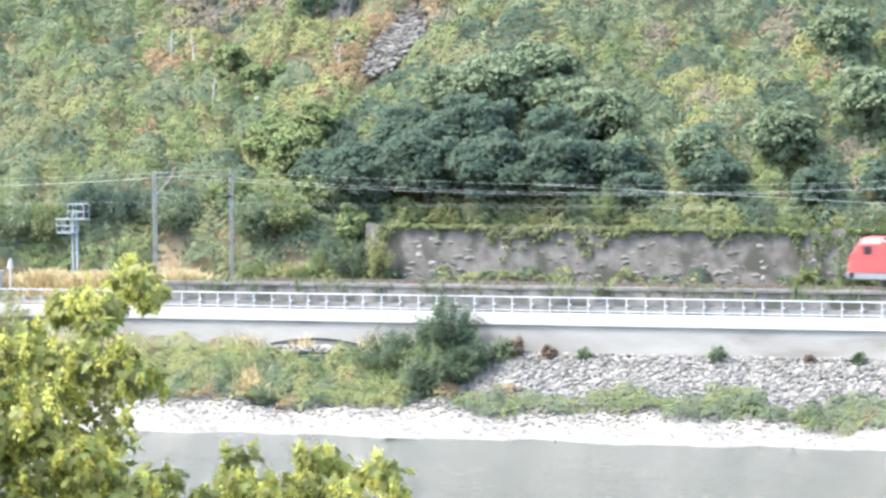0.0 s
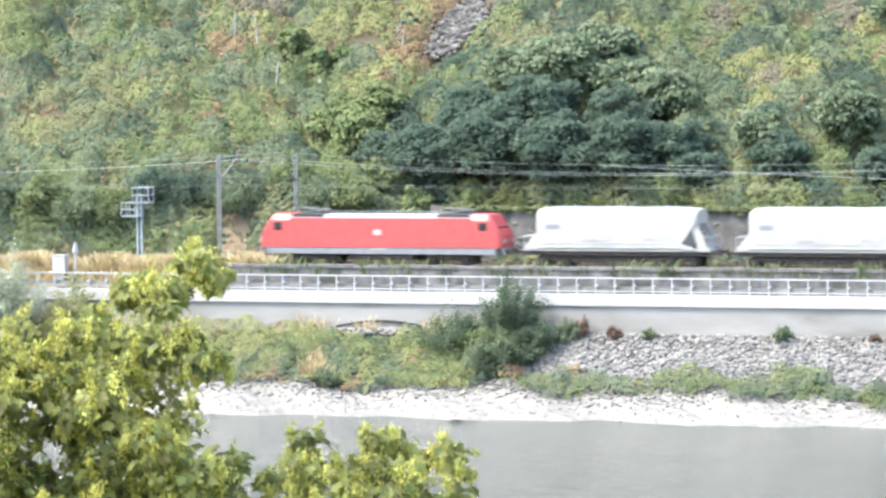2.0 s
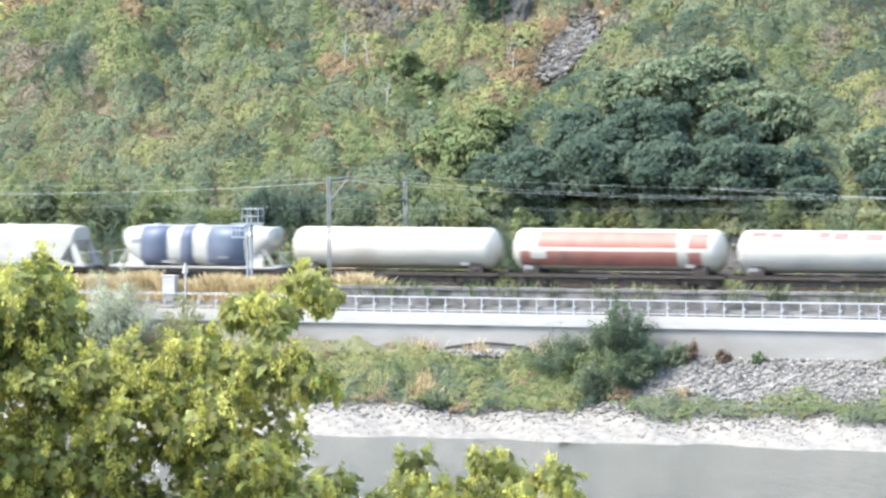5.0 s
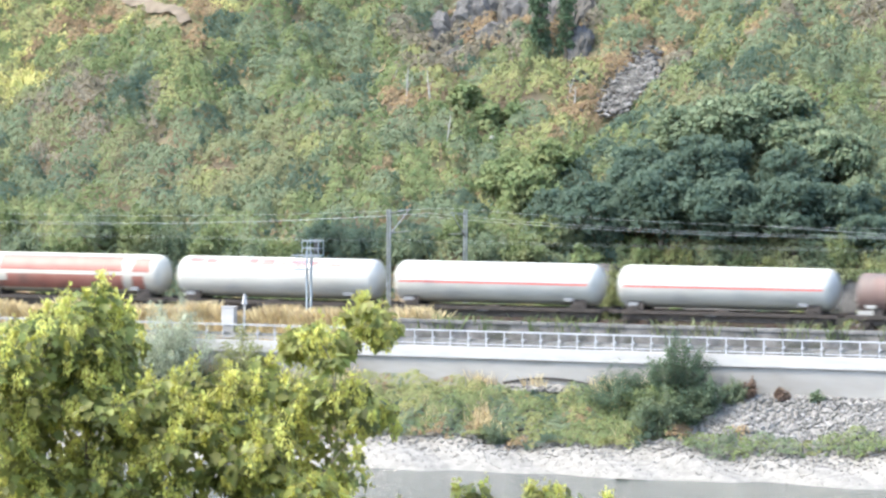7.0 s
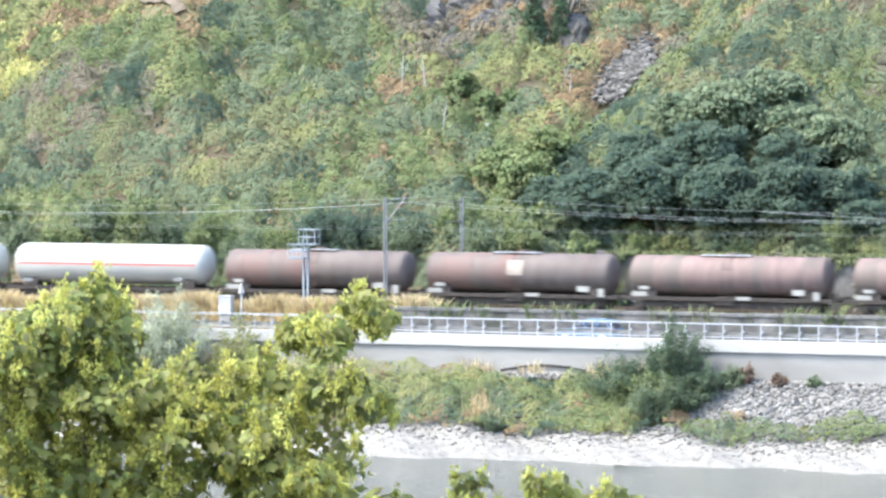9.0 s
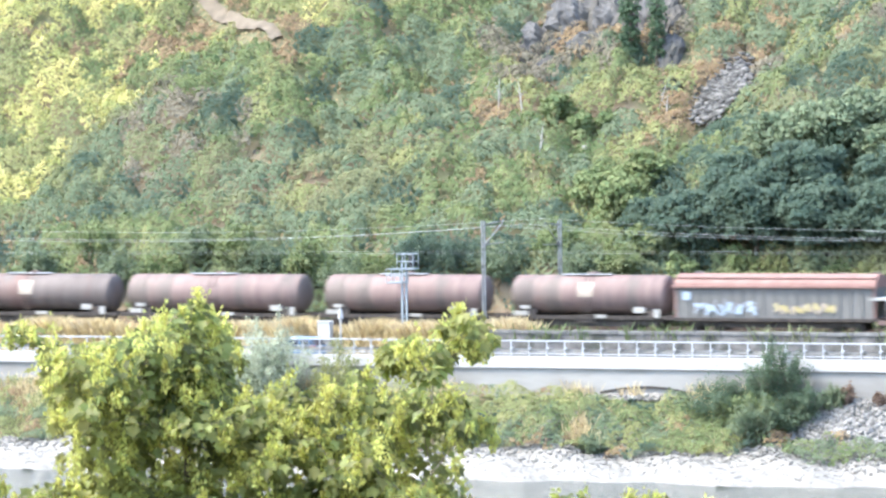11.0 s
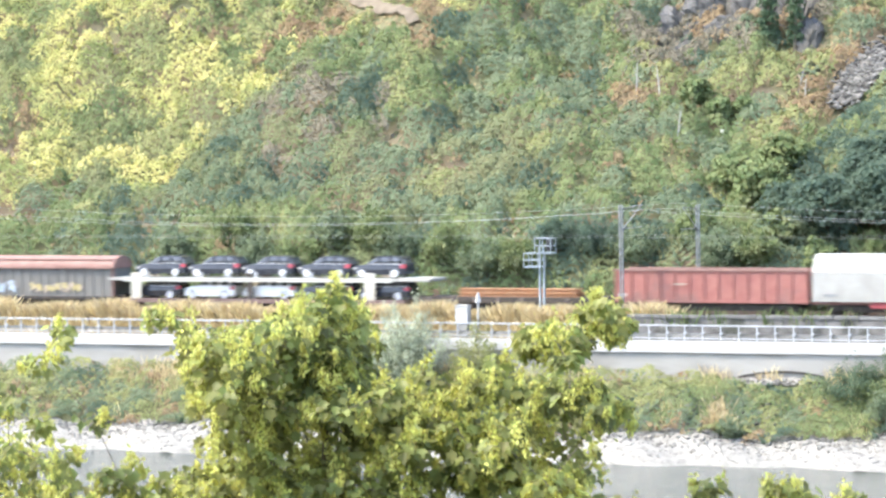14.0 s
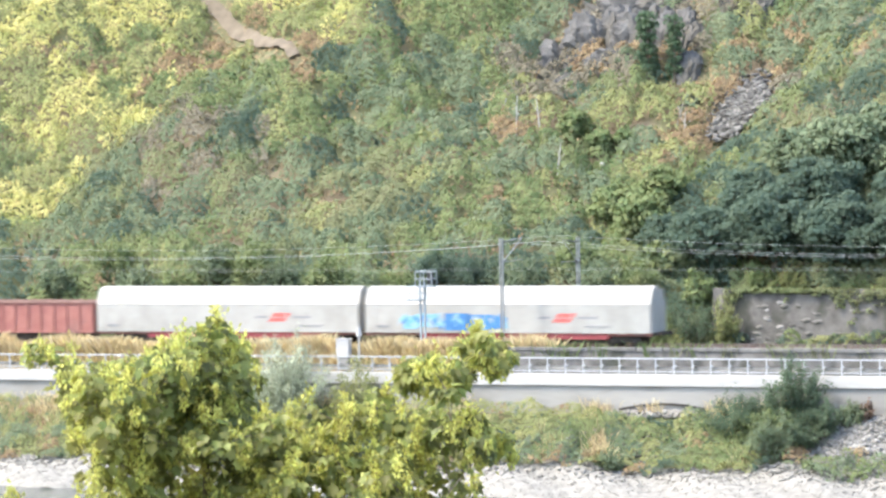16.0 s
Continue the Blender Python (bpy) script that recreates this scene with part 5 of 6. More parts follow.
def locomotive():
    L = 18.8
    v = vehicle("locomotive", "red electric locomotive with grey skirt and roof", "locomotive", 29.6)
    def ring(x, w, z0, z1, z2):
        return [(x, -w, z0), (x, w, z0), (x, w, z1), (x, w * 0.8, z2), (x, -w * 0.8, z2), (x, -w, z1)]
    nose = [(0.0, 1.15, 1.35, 2.0, 2.15), (0.12, 1.35, 1.3, 2.25, 2.4), (0.35, 1.45, 1.3, 2.5, 2.75), (0.95, 1.48, 1.3, 3.2, 3.6), (1.1, 1.48, 1.3, 3.25, 3.7), (2.4, 1.48, 1.3, 3.25, 3.72)]
    secs = [ring(*q) for q in nose] + [ring(2.42, 1.48, 1.3, 3.4, 3.46), ring(L - 2.42, 1.48, 1.3, 3.4, 3.46)] + [ring(L - q[0], *q[1:]) for q in nose[::-1]]
    part("body", loft(secs), "red", v)
    part("skirt", box(0.45, L - 0.45, -1.44, 1.44, 0.82, 1.35, bevel=0.04), "grey_skirt", v, "grey lower skirt")
    part("roof", extrude([(-1.3, 3.4), (1.3, 3.4), (1.12, 3.68), (-1.12, 3.68)], 2.45, L - 2.45), "loco_roof", v, "pale grey roof with equipment")
    for x in (3.8, L - 3.8):
        part("roof_hatch", box(x - 1.2, x + 1.2, -1.27, 1.27, 3.5, 3.72, bevel=0.03), "darkpaint", v)
        p = bmesh.new()
        for y in (-0.6, 0.6):
            rod((x - 0.9, y, 3.75), (x + 1.0, y, 3.98), 0.03, p, 6)
            rod((x + 1.0, y, 3.98), (x - 0.8, y, 4.1), 0.025, p, 6)
        rod((x - 0.8, -0.85, 4.12), (x - 0.8, 0.85, 4.12), 0.04, p, 6)
        rod((x - 0.9, -0.6, 3.75), (x - 0.9, 0.6, 3.75), 0.03, p, 6)
        part("pantograph", p, "grey_skirt", v, "folded pantograph")
        for dx in (-1.2, 1.2):
            part("insulator", rod((x + dx, 0, 3.6), (x + dx, 0, 3.95), 0.08, seg=10), "roof_brown", v)
    part("roof_line", rod((4.5, 0.3, 3.85), (L - 4.5, 0.3, 3.85), 0.025), "grey_skirt", v)
    for x in (1.45, L - 1.45):
        part("cab_window", box(x - 0.3, x + 0.3, -1.51, -1.46, 2.55, 3.1, bevel=0.01), "glass_dark", v)
        part("cab_door", box(x + (0.55 if x < 5 else -1.1), x + (1.1 if x < 5 else -0.55), -1.495, -1.47, 1.38, 3.1), "red", v)
    for s in (0, 1):
        a, b = (0.37, 0.93) if s == 0 else (L - 0.37, L - 0.93)
        o = -0.05 if s == 0 else 0.05
        w = bmesh.new()
        q = [w.verts.new(c) for c in ((a + o, -1.2, 2.72), (a + o, 1.2, 2.72), (b + o, 1.15, 3.42), (b + o, -1.15, 3.42))]
        r = [w.verts.new(c) for c in ((a - o, -1.2, 2.72), (a - o, 1.2, 2.72), (b - o, 1.15, 3.42), (b - o, -1.15, 3.42))]
        w.faces.new(q)
        w.faces.new(r[::-1])
        for i in range(4):
            w.faces.new((q[i], r[i], r[(i + 1) % 4], q[(i + 1) % 4]))
        bmesh.ops.recalc_face_normals(w, faces=w.faces)
        part("windscreen", w, "glass_dark", v)
        e = 0.02 if s == 0 else L - 0.02
        for y in (-0.85, 0.85):
            part("headlight", box(e - 0.09, e + 0.09, y - 0.28, y + 0.28, 1.66, 1.92, bevel=0.03), "tank_white", v)
        part("bumper_beam", box(e - 0.1, e + 0.1, -1.25, 1.25, 0.85, 1.32, bevel=0.03), "grey_skirt", v)
        for y in (-0.88, 0.88):
            part("buffer", rod((e, y, 1.05), (e + (-0.4 if s == 0 else 0.4), y, 1.05), 0.18, seg=12), "chassis", v)
    part("emblem", box(8.95, 9.55, -1.5, -1.475, 2.2, 2.6), "tank_white", v)
    part("side_plate", box(8.7, 9.9, -1.46, -1.435, 1.14, 1.24), "tank_white", v)
    for x in (4.2, L - 4.2):
        bogie(v, x, 2.6, 0.6)
    part("underbox", box(6.9, 11.9, -1.25, 1.25, 0.4, 0.84, bevel=0.05), "chassis", v)


def silo(u, mat, label):
    """Hopper wagon: tall sides under a low curved roof, one end upright and one raked in below, on a braced platform."""
    L = 11.9
    v = vehicle("silo_wagon", label, "wagon", u)
    def ring(x, zlo, w, top, low):
        """One cross-section: a narrow bottom, steep sides, a low curved roof."""
        side = [(w * 0.96, zlo), (w, zlo + low * 0.4), (w, top - 0.62), (w * 0.96, top - 0.36), (w * 0.8, top - 0.14), (w * 0.45, top - 0.03)]
        return [(x, y, z) for y, z in side] + [(x, 0, top)] + [(x, -y, z) for y, z in side[::-1]]
    secs = [ring(0.0, 1.29, 1.36, 3.98, 0.3), ring(0.06, 1.285, 1.44, 4.1, 0.3), ring(0.3, 1.285, 1.48, 4.2, 0.25), ring(10.6, 1.285, 1.48, 4.2, 0.25), ring(11.1, 2.0, 1.48, 4.2, 0.3), ring(11.75, 2.95, 1.46, 4.18, 0.3), ring(11.9, 3.1, 1.4, 4.1, 0.2)]
    part("vessel", loft(secs), mat, v)
    for x in np.arange(1.9, 10.5, 1.5):
        part("side_seam", box(x - 0.025, x + 0.025, -1.495, -1.47, 1.75, 3.55), mat, v)
    part("lower_seam", box(0.4, 10.6, -1.5, -1.47, 1.66, 1.72), "hab_grey", v)
    # wedge-shaped side skirts that widen to the platform, and the slanting brace of the raked end
    part("side_skirt", loft([[(-0.95, -1.46, 1.28), (-0.95, -1.40, 1.28), (-0.9, -1.40, 1.36), (-0.9, -1.46, 1.36)], [(0.0, -1.50, 1.28), (0.0, -1.44, 1.28), (0.0, -1.44, 2.5), (0.0, -1.50, 2.5)]]), mat, v)
    part("side_skirt", loft([[(10.7, -1.50, 1.28), (10.7, -1.44, 1.28), (10.7, -1.44, 1.75), (10.7, -1.50, 1.75)], [(11.9, -1.48, 1.28), (11.9, -1.42, 1.28), (11.9, -1.42, 1.34), (11.9, -1.48, 1.34)]]), mat, v)
    for y in (-1.36, 1.2):
        part("end_brace", loft([[(11.9, y, 3.1), (11.9, y + 0.16, 3.1), (11.5, y + 0.16, 3.0), (11.5, y, 3.0)], [(12.75, y, 1.28), (12.75, y + 0.16, 1.28), (12.05, y + 0.16, 1.28), (12.05, y, 1.28)]]), mat, v)
    part("end_plate", loft([[(10.95, -1.2, 1.3), (10.95, 1.2, 1.3), (11.03, 1.2, 1.3), (11.03, -1.2, 1.3)], [(11.4, -1.2, 2.7), (11.4, 1.2, 2.7), (11.48, 1.2, 2.7), (11.48, -1.2, 2.7)]]), "hab_grey", v, "grey raked end plate")
    part("apron", box(-1.0, L + 1.0, -1.42, 1.42, 1.14, 1.28, bevel=0.03), "hab_grey", v)
    for x, d in ((-0.95, -1), (L + 0.95, 1)):
        h = bmesh.new()
        for y in (-1.25, 1.25):
            rod((x, y, 1.28), (x, y, 2.2), 0.03, h, 6)
            rod((x - d * 0.7, y, 1.28), (x - d * 0.7, y, 2.2), 0.03, h, 6)
            rod((x, y, 2.2), (x - d * 0.7, y, 2.2), 0.03, h, 6)
        rod((x, -1.25, 2.2), (x, 1.25, 2.2), 0.03, h, 6)
        part("handrail", h, "galv", v)
    part("roof_walkway", box(0.8, L - 0.8, -0.3, 0.3, 4.21, 4.25), "galv", v)
    for x in (2.5, 6.0, 9.5):
        part("hatch", rod((x, 0, 4.18), (x, 0, 4.3), 0.3, seg=14), "galv", v)
    side_plates(v, "sign_plate", "grey_skirt", [(0.75, 1.75, 2.75, 3.05)], -1.485)
    side_plates(v, "sign_plate", "hab_grey", [(3.5, 4.6, 1.85, 2.05), (8.0, 8.9, 1.9, 2.15)], -1.485)
    underframe(v, -1.15, L + 1.15)
    for x in (1.2, L - 1.2):
        bogie(v, x)


def round_silo(u, mat, bands, label):
    """Round silo wagon: a long round-topped vessel whose ends rake in below, on braced ends."""
    L = 12.2
    v = vehicle("silo_wagon", label, "wagon", u)
    secs = []
    front = [(0.0, 3.0, 0.75, 3.85), (0.12, 2.7, 1.05, 4.05), (0.45, 2.35, 1.35, 4.18), (0.9, 1.85, 1.45, 4.2), (1.7, 1.3, 1.48, 4.2)]
    for x, zlo, w, top in front + [(5.2, 1.25, 1.48, 4.2), (6.1, 1.4, 1.48, 4.2), (7.0, 1.25, 1.48, 4.2), (10.4, 1.3, 1.48, 4.2), (11.2, 1.85, 1.46, 4.2), (11.7, 2.4, 1.42, 4.2), (12.1, 2.75, 1.36, 4.18), (12.2, 2.85, 1.3, 4.12)]:
        mid, h = (zlo + top) / 2, (top - zlo) / 2
        secs.append([(x, w * math.copysign(abs(math.cos(a)) ** 0.6, math.cos(a)), mid + h * math.copysign(abs(math.sin(a)) ** 0.6, math.sin(a))) for a in np.linspace(0, 2 * math.pi, 24, endpoint=False)])
    part("vessel", loft(secs), mat, v, smooth=True)
    for x0, x1 in bands:
        secs = []
        for x in (x0, (x0 + x1) / 2, x1):
            secs.append([(x, 1.492 * math.copysign(abs(math.cos(a)) ** 0.6, math.cos(a)), 2.74 + 1.475 * math.copysign(abs(math.sin(a)) ** 0.6, math.sin(a))) for a in np.linspace(0, 2 * math.pi, 24, endpoint=False)])
        part("painted_band", loft(secs), "silo_blue", v, "blue painted band", smooth=True)
    part("apron", box(-0.35, L + 0.35, -1.4, 1.4, 1.12, 1.3, bevel=0.04), "hab_grey" if mat == "tank_white" else "tank_white", v)
    for x, d in ((0.55, -1), (L - 0.55, 1)):
        for y in (-1.2, 1.2):
            part("end_brace", rod((x - d * 0.2, y, 2.9), (x + d * 0.85, y, 1.3), 0.09), mat, v)
        part("end_skirt", extrude([(-1.3, 1.3), (-1.2, 2.3), (-1.1, 2.3), (-1.15, 1.3)], min(x, x - d * 1.3), max(x, x - d * 1.3)), mat, v)
        part("end_platform", box(min(x + d * 0.4, x + d * 1.5), max(x + d * 0.4, x + d * 1.5), -1.35, 1.35, 1.22, 1.32), "galv", v)
        h = bmesh.new()
        for y in (-1.25, 1.25):
            rod((x + d * 1.45, y, 1.3), (x + d * 1.45, y, 2.35), 0.03, h, 6)
        rod((x + d * 1.45, -1.25, 2.35), (x + d * 1.45, 1.25, 2.35), 0.03, h, 6)
        part("handrail", h, "galv", v)
    part("roof_walkway", box(1.2, L - 1.2, -0.35, 0.35, 4.22, 4.3), "galv", v)
    for x in (2.5, 6.1, 9.7):
        part("hatch", rod((x, 0, 4.2), (x, 0, 4.4), 0.3, seg=14), "galv", v)
    side_plates(v, "sign_plate", "grey_skirt", [(0.9, 1.7, 2.95, 3.3)], -1.44)
    side_plates(v, "sign_plate", "grey_roof", [(3.5, 4.6, 1.5, 1.75), (8.0, 8.9, 1.9, 2.15)], -1.42)
    underframe(v, -1.15, L + 1.15)
    for x in (1.2, L - 1.2):
        bogie(v, x)


def gas_tank(u, L, mat, label, stripe=None, extra=None, r=1.5):
    v = vehicle("tank_wagon", label, "wagon", u)
    zc = 4.27 - r
    part("vessel", tank_shell(0.0, L, r, zc), mat, v, smooth=True)
    if stripe:
        part("stripe", arc_patch(0.75, L - 0.75, -1.5, 3.5, r, zc), stripe, v, "thin red stripe")
    if extra:
        extra(v, L, r, zc)
    for x in (1.6, L - 1.6):
        part("saddle", extrude([(-1.2, 1.05), (1.2, 1.05), (1.05, zc - r * 0.62), (-1.05, zc - r * 0.62)], x - 0.55, x + 0.55), "chassis", v)
        part("end_cabinet", box(x - 0.5, x + 0.25, -1.3, -1.1, 1.0, 1.4, bevel=0.03), "chassis", v)
    side_plates(v, "sign_plate", "grey_roof", [(1.0, 1.8, 1.35, 1.65), (L * 0.42, L * 0.47, 0.75, 0.95)], -1.2)
    side_plates(v, "sign_plate", "grey_roof", [(L - 2.6, L - 1.9, 1.6, 1.85)], -1.33)
    part("pipe_run", rod((2.5, -0.9, 1.0), (L - 2.5, -0.9, 1.0), 0.07), "chassis", v)
    part("valve_box", box(L / 2 - 0.5, L / 2 + 0.5, -1.2, -0.5, 0.65, 1.2, bevel=0.03), "chassis", v)
    underframe(v, -0.35, L + 0.35, z=1.05, deep=0.22)
    for x in (1.8, L - 1.8):
        bogie(v, x)


def red_tank_paint(v, L, r, zc):
    part("paint_field", arc_patch(2.2, L - 3.2, 9, 62, r, zc, 10), "tank_brick", v, "brick-red paint field")
    part("paint_field", arc_patch(0.9, L - 3.2, -48, -2, r, zc, 10), "tank_brick", v, "brick-red paint field")
    part("paint_field", arc_patch(L - 2.4, L - 0.9, 8, 55, r, zc, 8), "tank_brick", v, "brick-red paint field")
    part("paint_field", arc_patch(L - 2.4, L - 1.4, -45, -3, r, zc, 8), "tank_brick", v, "brick-red paint field")
    part("side_panel", arc_patch(1.7, 2.9, -24, 0, r + 0.01, zc), "tank_cream", v)


def red_text_bars(v, L, r, zc):
    """Unreadable lettering, as bars."""
    for a, b, lo, hi in ((1.2, 2.4, 44, 66), (2.6, 3.6, 40, 62), (6.1, 7.0, 42, 68), (7.2, 8.4, 36, 64), (8.7, 9.3, 38, 54), (9.5, 10.9, 34, 62), (11.2, 11.9, 40, 58), (12.5, 13.8, 36, 50)):
        part("lettering_bar", arc_patch(a, b, lo, hi, r, zc), "mark_red", v, "faded red lettering")
    for a, b in ((1.2, 1.9), (2.0, 2.7)):
        part("lettering_bar", arc_patch(a, b, 3, 11, r, zc), "mark_sky", v)


def logo_bar(v, L, r, zc):
    part("lettering_bar", arc_patch(1.9, 2.9, 20, 32, r, zc), "mark_sky", v, "small blue-grey lettering")


def oil_tank(u, L, mat, label, light=0):
    v = vehicle("oil_tank_wagon", label, "wagon", u)
    r, zc = 1.42, 2.6
    part("vessel", tank_shell(0.0, L, r, zc, 0.45), mat, v, smooth=True)
    for x in np.linspace(1.6, L - 1.6, 6):
        part("hoop", tank_shell(x - 0.05, x + 0.05, r + 0.02, zc, 0.01), mat, v, smooth=True)
    part("roof_walkway", box(L / 2 - 2.2, L / 2 + 1.6, -0.55, 0.15, 4.04, 4.1), "galv", v)
    part("dome", rod((L / 2, 0.2, 3.95), (L / 2, 0.2, 4.22), 0.4, seg=16), mat, v)
    h = bmesh.new()
    for x in (L / 2 - 0.25, L / 2 + 0.25):
        rod((x, -1.48, 1.1), (x, -1.3, 3.3), 0.03, h, 6)
        rod((x, -1.3, 3.3), (x, -0.6, 4.1), 0.03, h, 6)
    for k in range(9):
        rod((L / 2 - 0.25, -1.47 + 0.02 * k, 1.2 + 0.24 * k), (L / 2 + 0.25, -1.47 + 0.02 * k, 1.2 + 0.24 * k), 0.02, h, 5)
    part("ladder", h, "chassis", v)
    if light:
        part("pale_panel", arc_patch(L / 2 - 0.7, L / 2 + 0.5, -5, 40, r + 0.03, zc), "pale_rust", v, "pale panel")
    side_plates(v, "sign_plate", "hab_grey", [(0.35, 1.5, 1.05, 1.45), (0.9, 1.7, 1.6, 1.85)], -1.25)
    side_plates(v, "sign_plate", "hab_grey", [(L - 2.6, L - 1.7, 1.35, 1.75), (L - 1.0, L - 0.55, 1.0, 1.6), (L * 0.55, L * 0.62, 0.95, 1.2)], -1.33)
    for x in (1.6, L - 1.6):
        part("saddle", extrude([(-1.2, 1.05), (1.2, 1.05), (1.0, 1.75), (-1.0, 1.75)], x - 0.5, x + 0.5), "chassis", v)
    part("pipe_run", rod((1.2, -0.95, 0.85), (L - 1.2, -0.95, 0.85), 0.09), "chassis", v)
    part("outlet_box", box(L / 2 - 0.9, L / 2 + 0.5, -1.25, -0.6, 0.55, 1.15, bevel=0.04), "chassis", v)
    underframe(v, -0.5, L + 0.5)
    for x in (1.9, L - 1.9):
        bogie(v, x)


def graffiti(v, x0, z0, y, mats, letters, h, w):
    """Sprayed strokes that spell nothing."""
    g = random.Random(3 + int(x0 * 7))
    for k in range(letters):
        for j in range(3):
            x = x0 + k * w + g.uniform(0, w * 0.6)
            z = z0 + g.uniform(0, h * 0.45)
            q = box(-0.09 * g.uniform(0.8, 2.0), 0.09 * g.uniform(0.8, 2.0), -0.006, 0.006, 0, h * g.uniform(0.4, 0.7))
            bmesh.ops.rotate(q, verts=q.verts, cent=(0, 0, h * 0.25), matrix=Matrix.Rotation(radians(g.uniform(-60, 60)), 3, "Y"))
            bmesh.ops.translate(q, verts=q.verts, vec=(x, y - 0.004 * j, z))
            part("graffiti_stroke", q, mats[(k + j) % len(mats)], v)


def hopper_wagon():
    L = 15.0
    v = vehicle("covered_wagon", "grey-sided wagon with brown curved roof and graffiti", "wagon", 261.2)
    part("body", box(0.05, L - 0.05, -1.38, 1.38, 1.0, 3.25), "wood_grey", v)
    for k in range(19):
        x = 0.1 + k * (L - 0.3) / 18
        shared(("rib", "hopper"), lambda: box(0, 0.1, -1.46, -1.38, 1.0, 3.25), "wood_grey", v, "side_rib", pose(x, 0, 0))
    roof = [(1.42 * math.cos(a), 3.3 + 0.85 * math.sin(a)) for a in np.linspace(0, math.pi, 13)]
    part("roof", extrude(roof + [(-1.42, 3.2), (1.42, 3.2)], -0.1, L + 0.1), "roof_brown", v, "brown sheet roof")
    part("roof_ledge", box(-0.15, L + 0.15, -1.6, -1.36, 3.18, 3.34), "roof_brown", v)
    part("roof_ledge", box(0.0, L, -1.22, -1.0, 3.84, 3.92), "roof_brown", v)
    part("sill", box(0, L, -1.45, 1.45, 0.78, 1.02), "chassis", v)
    for x in (0, L):
        part("end_post", box(x - 0.08, x + 0.08, -1.4, -1.2, 1.0, 3.3), "roof_brown", v)
    part("stencil_plate", box(0.6, 1.2, -1.5, -1.46, 2.3, 2.9), "mark_sky", v)
    graffiti(v, 1.6, 1.15, -1.475, ("mark_sky", "mark_sky", "grey_roof"), 8, 1.2, 0.62)
    graffiti(v, 7.6, 1.25, -1.475, ("mark_gold", "pale_rust", "mark_gold"), 8, 0.95, 0.6)
    underframe(v, -0.3, L + 0.3)
    for x in (2.2, L - 2.2):
        bogie(v, x)


def car(name, mat, label):
    """A hatchback or estate car, nose to the left."""
    c = thing(name, label, "car", pose(0, 0, 0), "cars on the transporter")
    L = 4.55
    def ring(x, z0, z1, w):
        return [(x, -w, z0), (x, w, z0), (x, w * 1.02, (z0 + z1) / 2), (x, w * 0.93, z1), (x, -w * 0.93, z1), (x, -w * 1.02, (z0 + z1) / 2)]
    part("body", loft([ring(0.0, 0.38, 0.68, 0.7), ring(0.1, 0.26, 0.82, 0.82), ring(0.7, 0.22, 0.96, 0.88), ring(1.3, 0.22, 1.03, 0.9), ring(2.4, 0.22, 1.04, 0.9), ring(3.9, 0.22, 1.06, 0.9), ring(4.45, 0.28, 1.05, 0.86), ring(L, 0.4, 0.95, 0.8)]), mat, c)
    part("cabin", loft([ring(1.2, 1.0, 1.04, 0.84), ring(1.95, 0.98, 1.5, 0.75), ring(2.4, 0.98, 1.58, 0.73), ring(3.8, 0.98, 1.56, 0.73), ring(4.2, 0.98, 1.48, 0.75), ring(4.5, 1.0, 1.06, 0.8)]), "car_glass", c)
    part("roof_panel", loft([ring(1.9, 1.49, 1.52, 0.7), ring(2.4, 1.53, 1.62, 0.71), ring(3.8, 1.53, 1.60, 0.7), ring(4.25, 1.44, 1.5, 0.71)]), mat, c)
    for x in (2.3, 3.2, 4.05):
        part("pillar", box(x - 0.05, x + 0.05, -0.85, -0.7, 1.0, 1.54), mat, c)
    for x in (0.82, 3.62):
        for y in (-0.82, 0.82):
            w = shared(("car_tyre",), lambda: rod((0, -0.1, 0), (0, 0.1, 0), 0.34, seg=18), "tyre", c, "tyre", pose(x, y, 0.34))
            shared(("car_rim",), lambda: rod((0, -0.115, 0), (0, 0.115, 0), 0.29, seg=14), "alloy", w, "rim", pose(0, 0, 0))
    part("headlight", box(0.05, 0.4, -0.84, -0.6, 0.62, 0.76, bevel=0.03), "hab_grey", c)
    part("tail_light", box(4.12, 4.52, -0.89, -0.62, 0.72, 1.0, bevel=0.03), "tail_red", c)
    part("window_trim", box(1.35, 4.3, -0.9, -0.84, 1.02, 1.06), "alloy", c, "bright metal window trim")
    part("bonnet_lip", box(0.1, 0.22, -0.6, 0.6, 0.5, 0.68, bevel=0.02), "alloy", c)
    return c


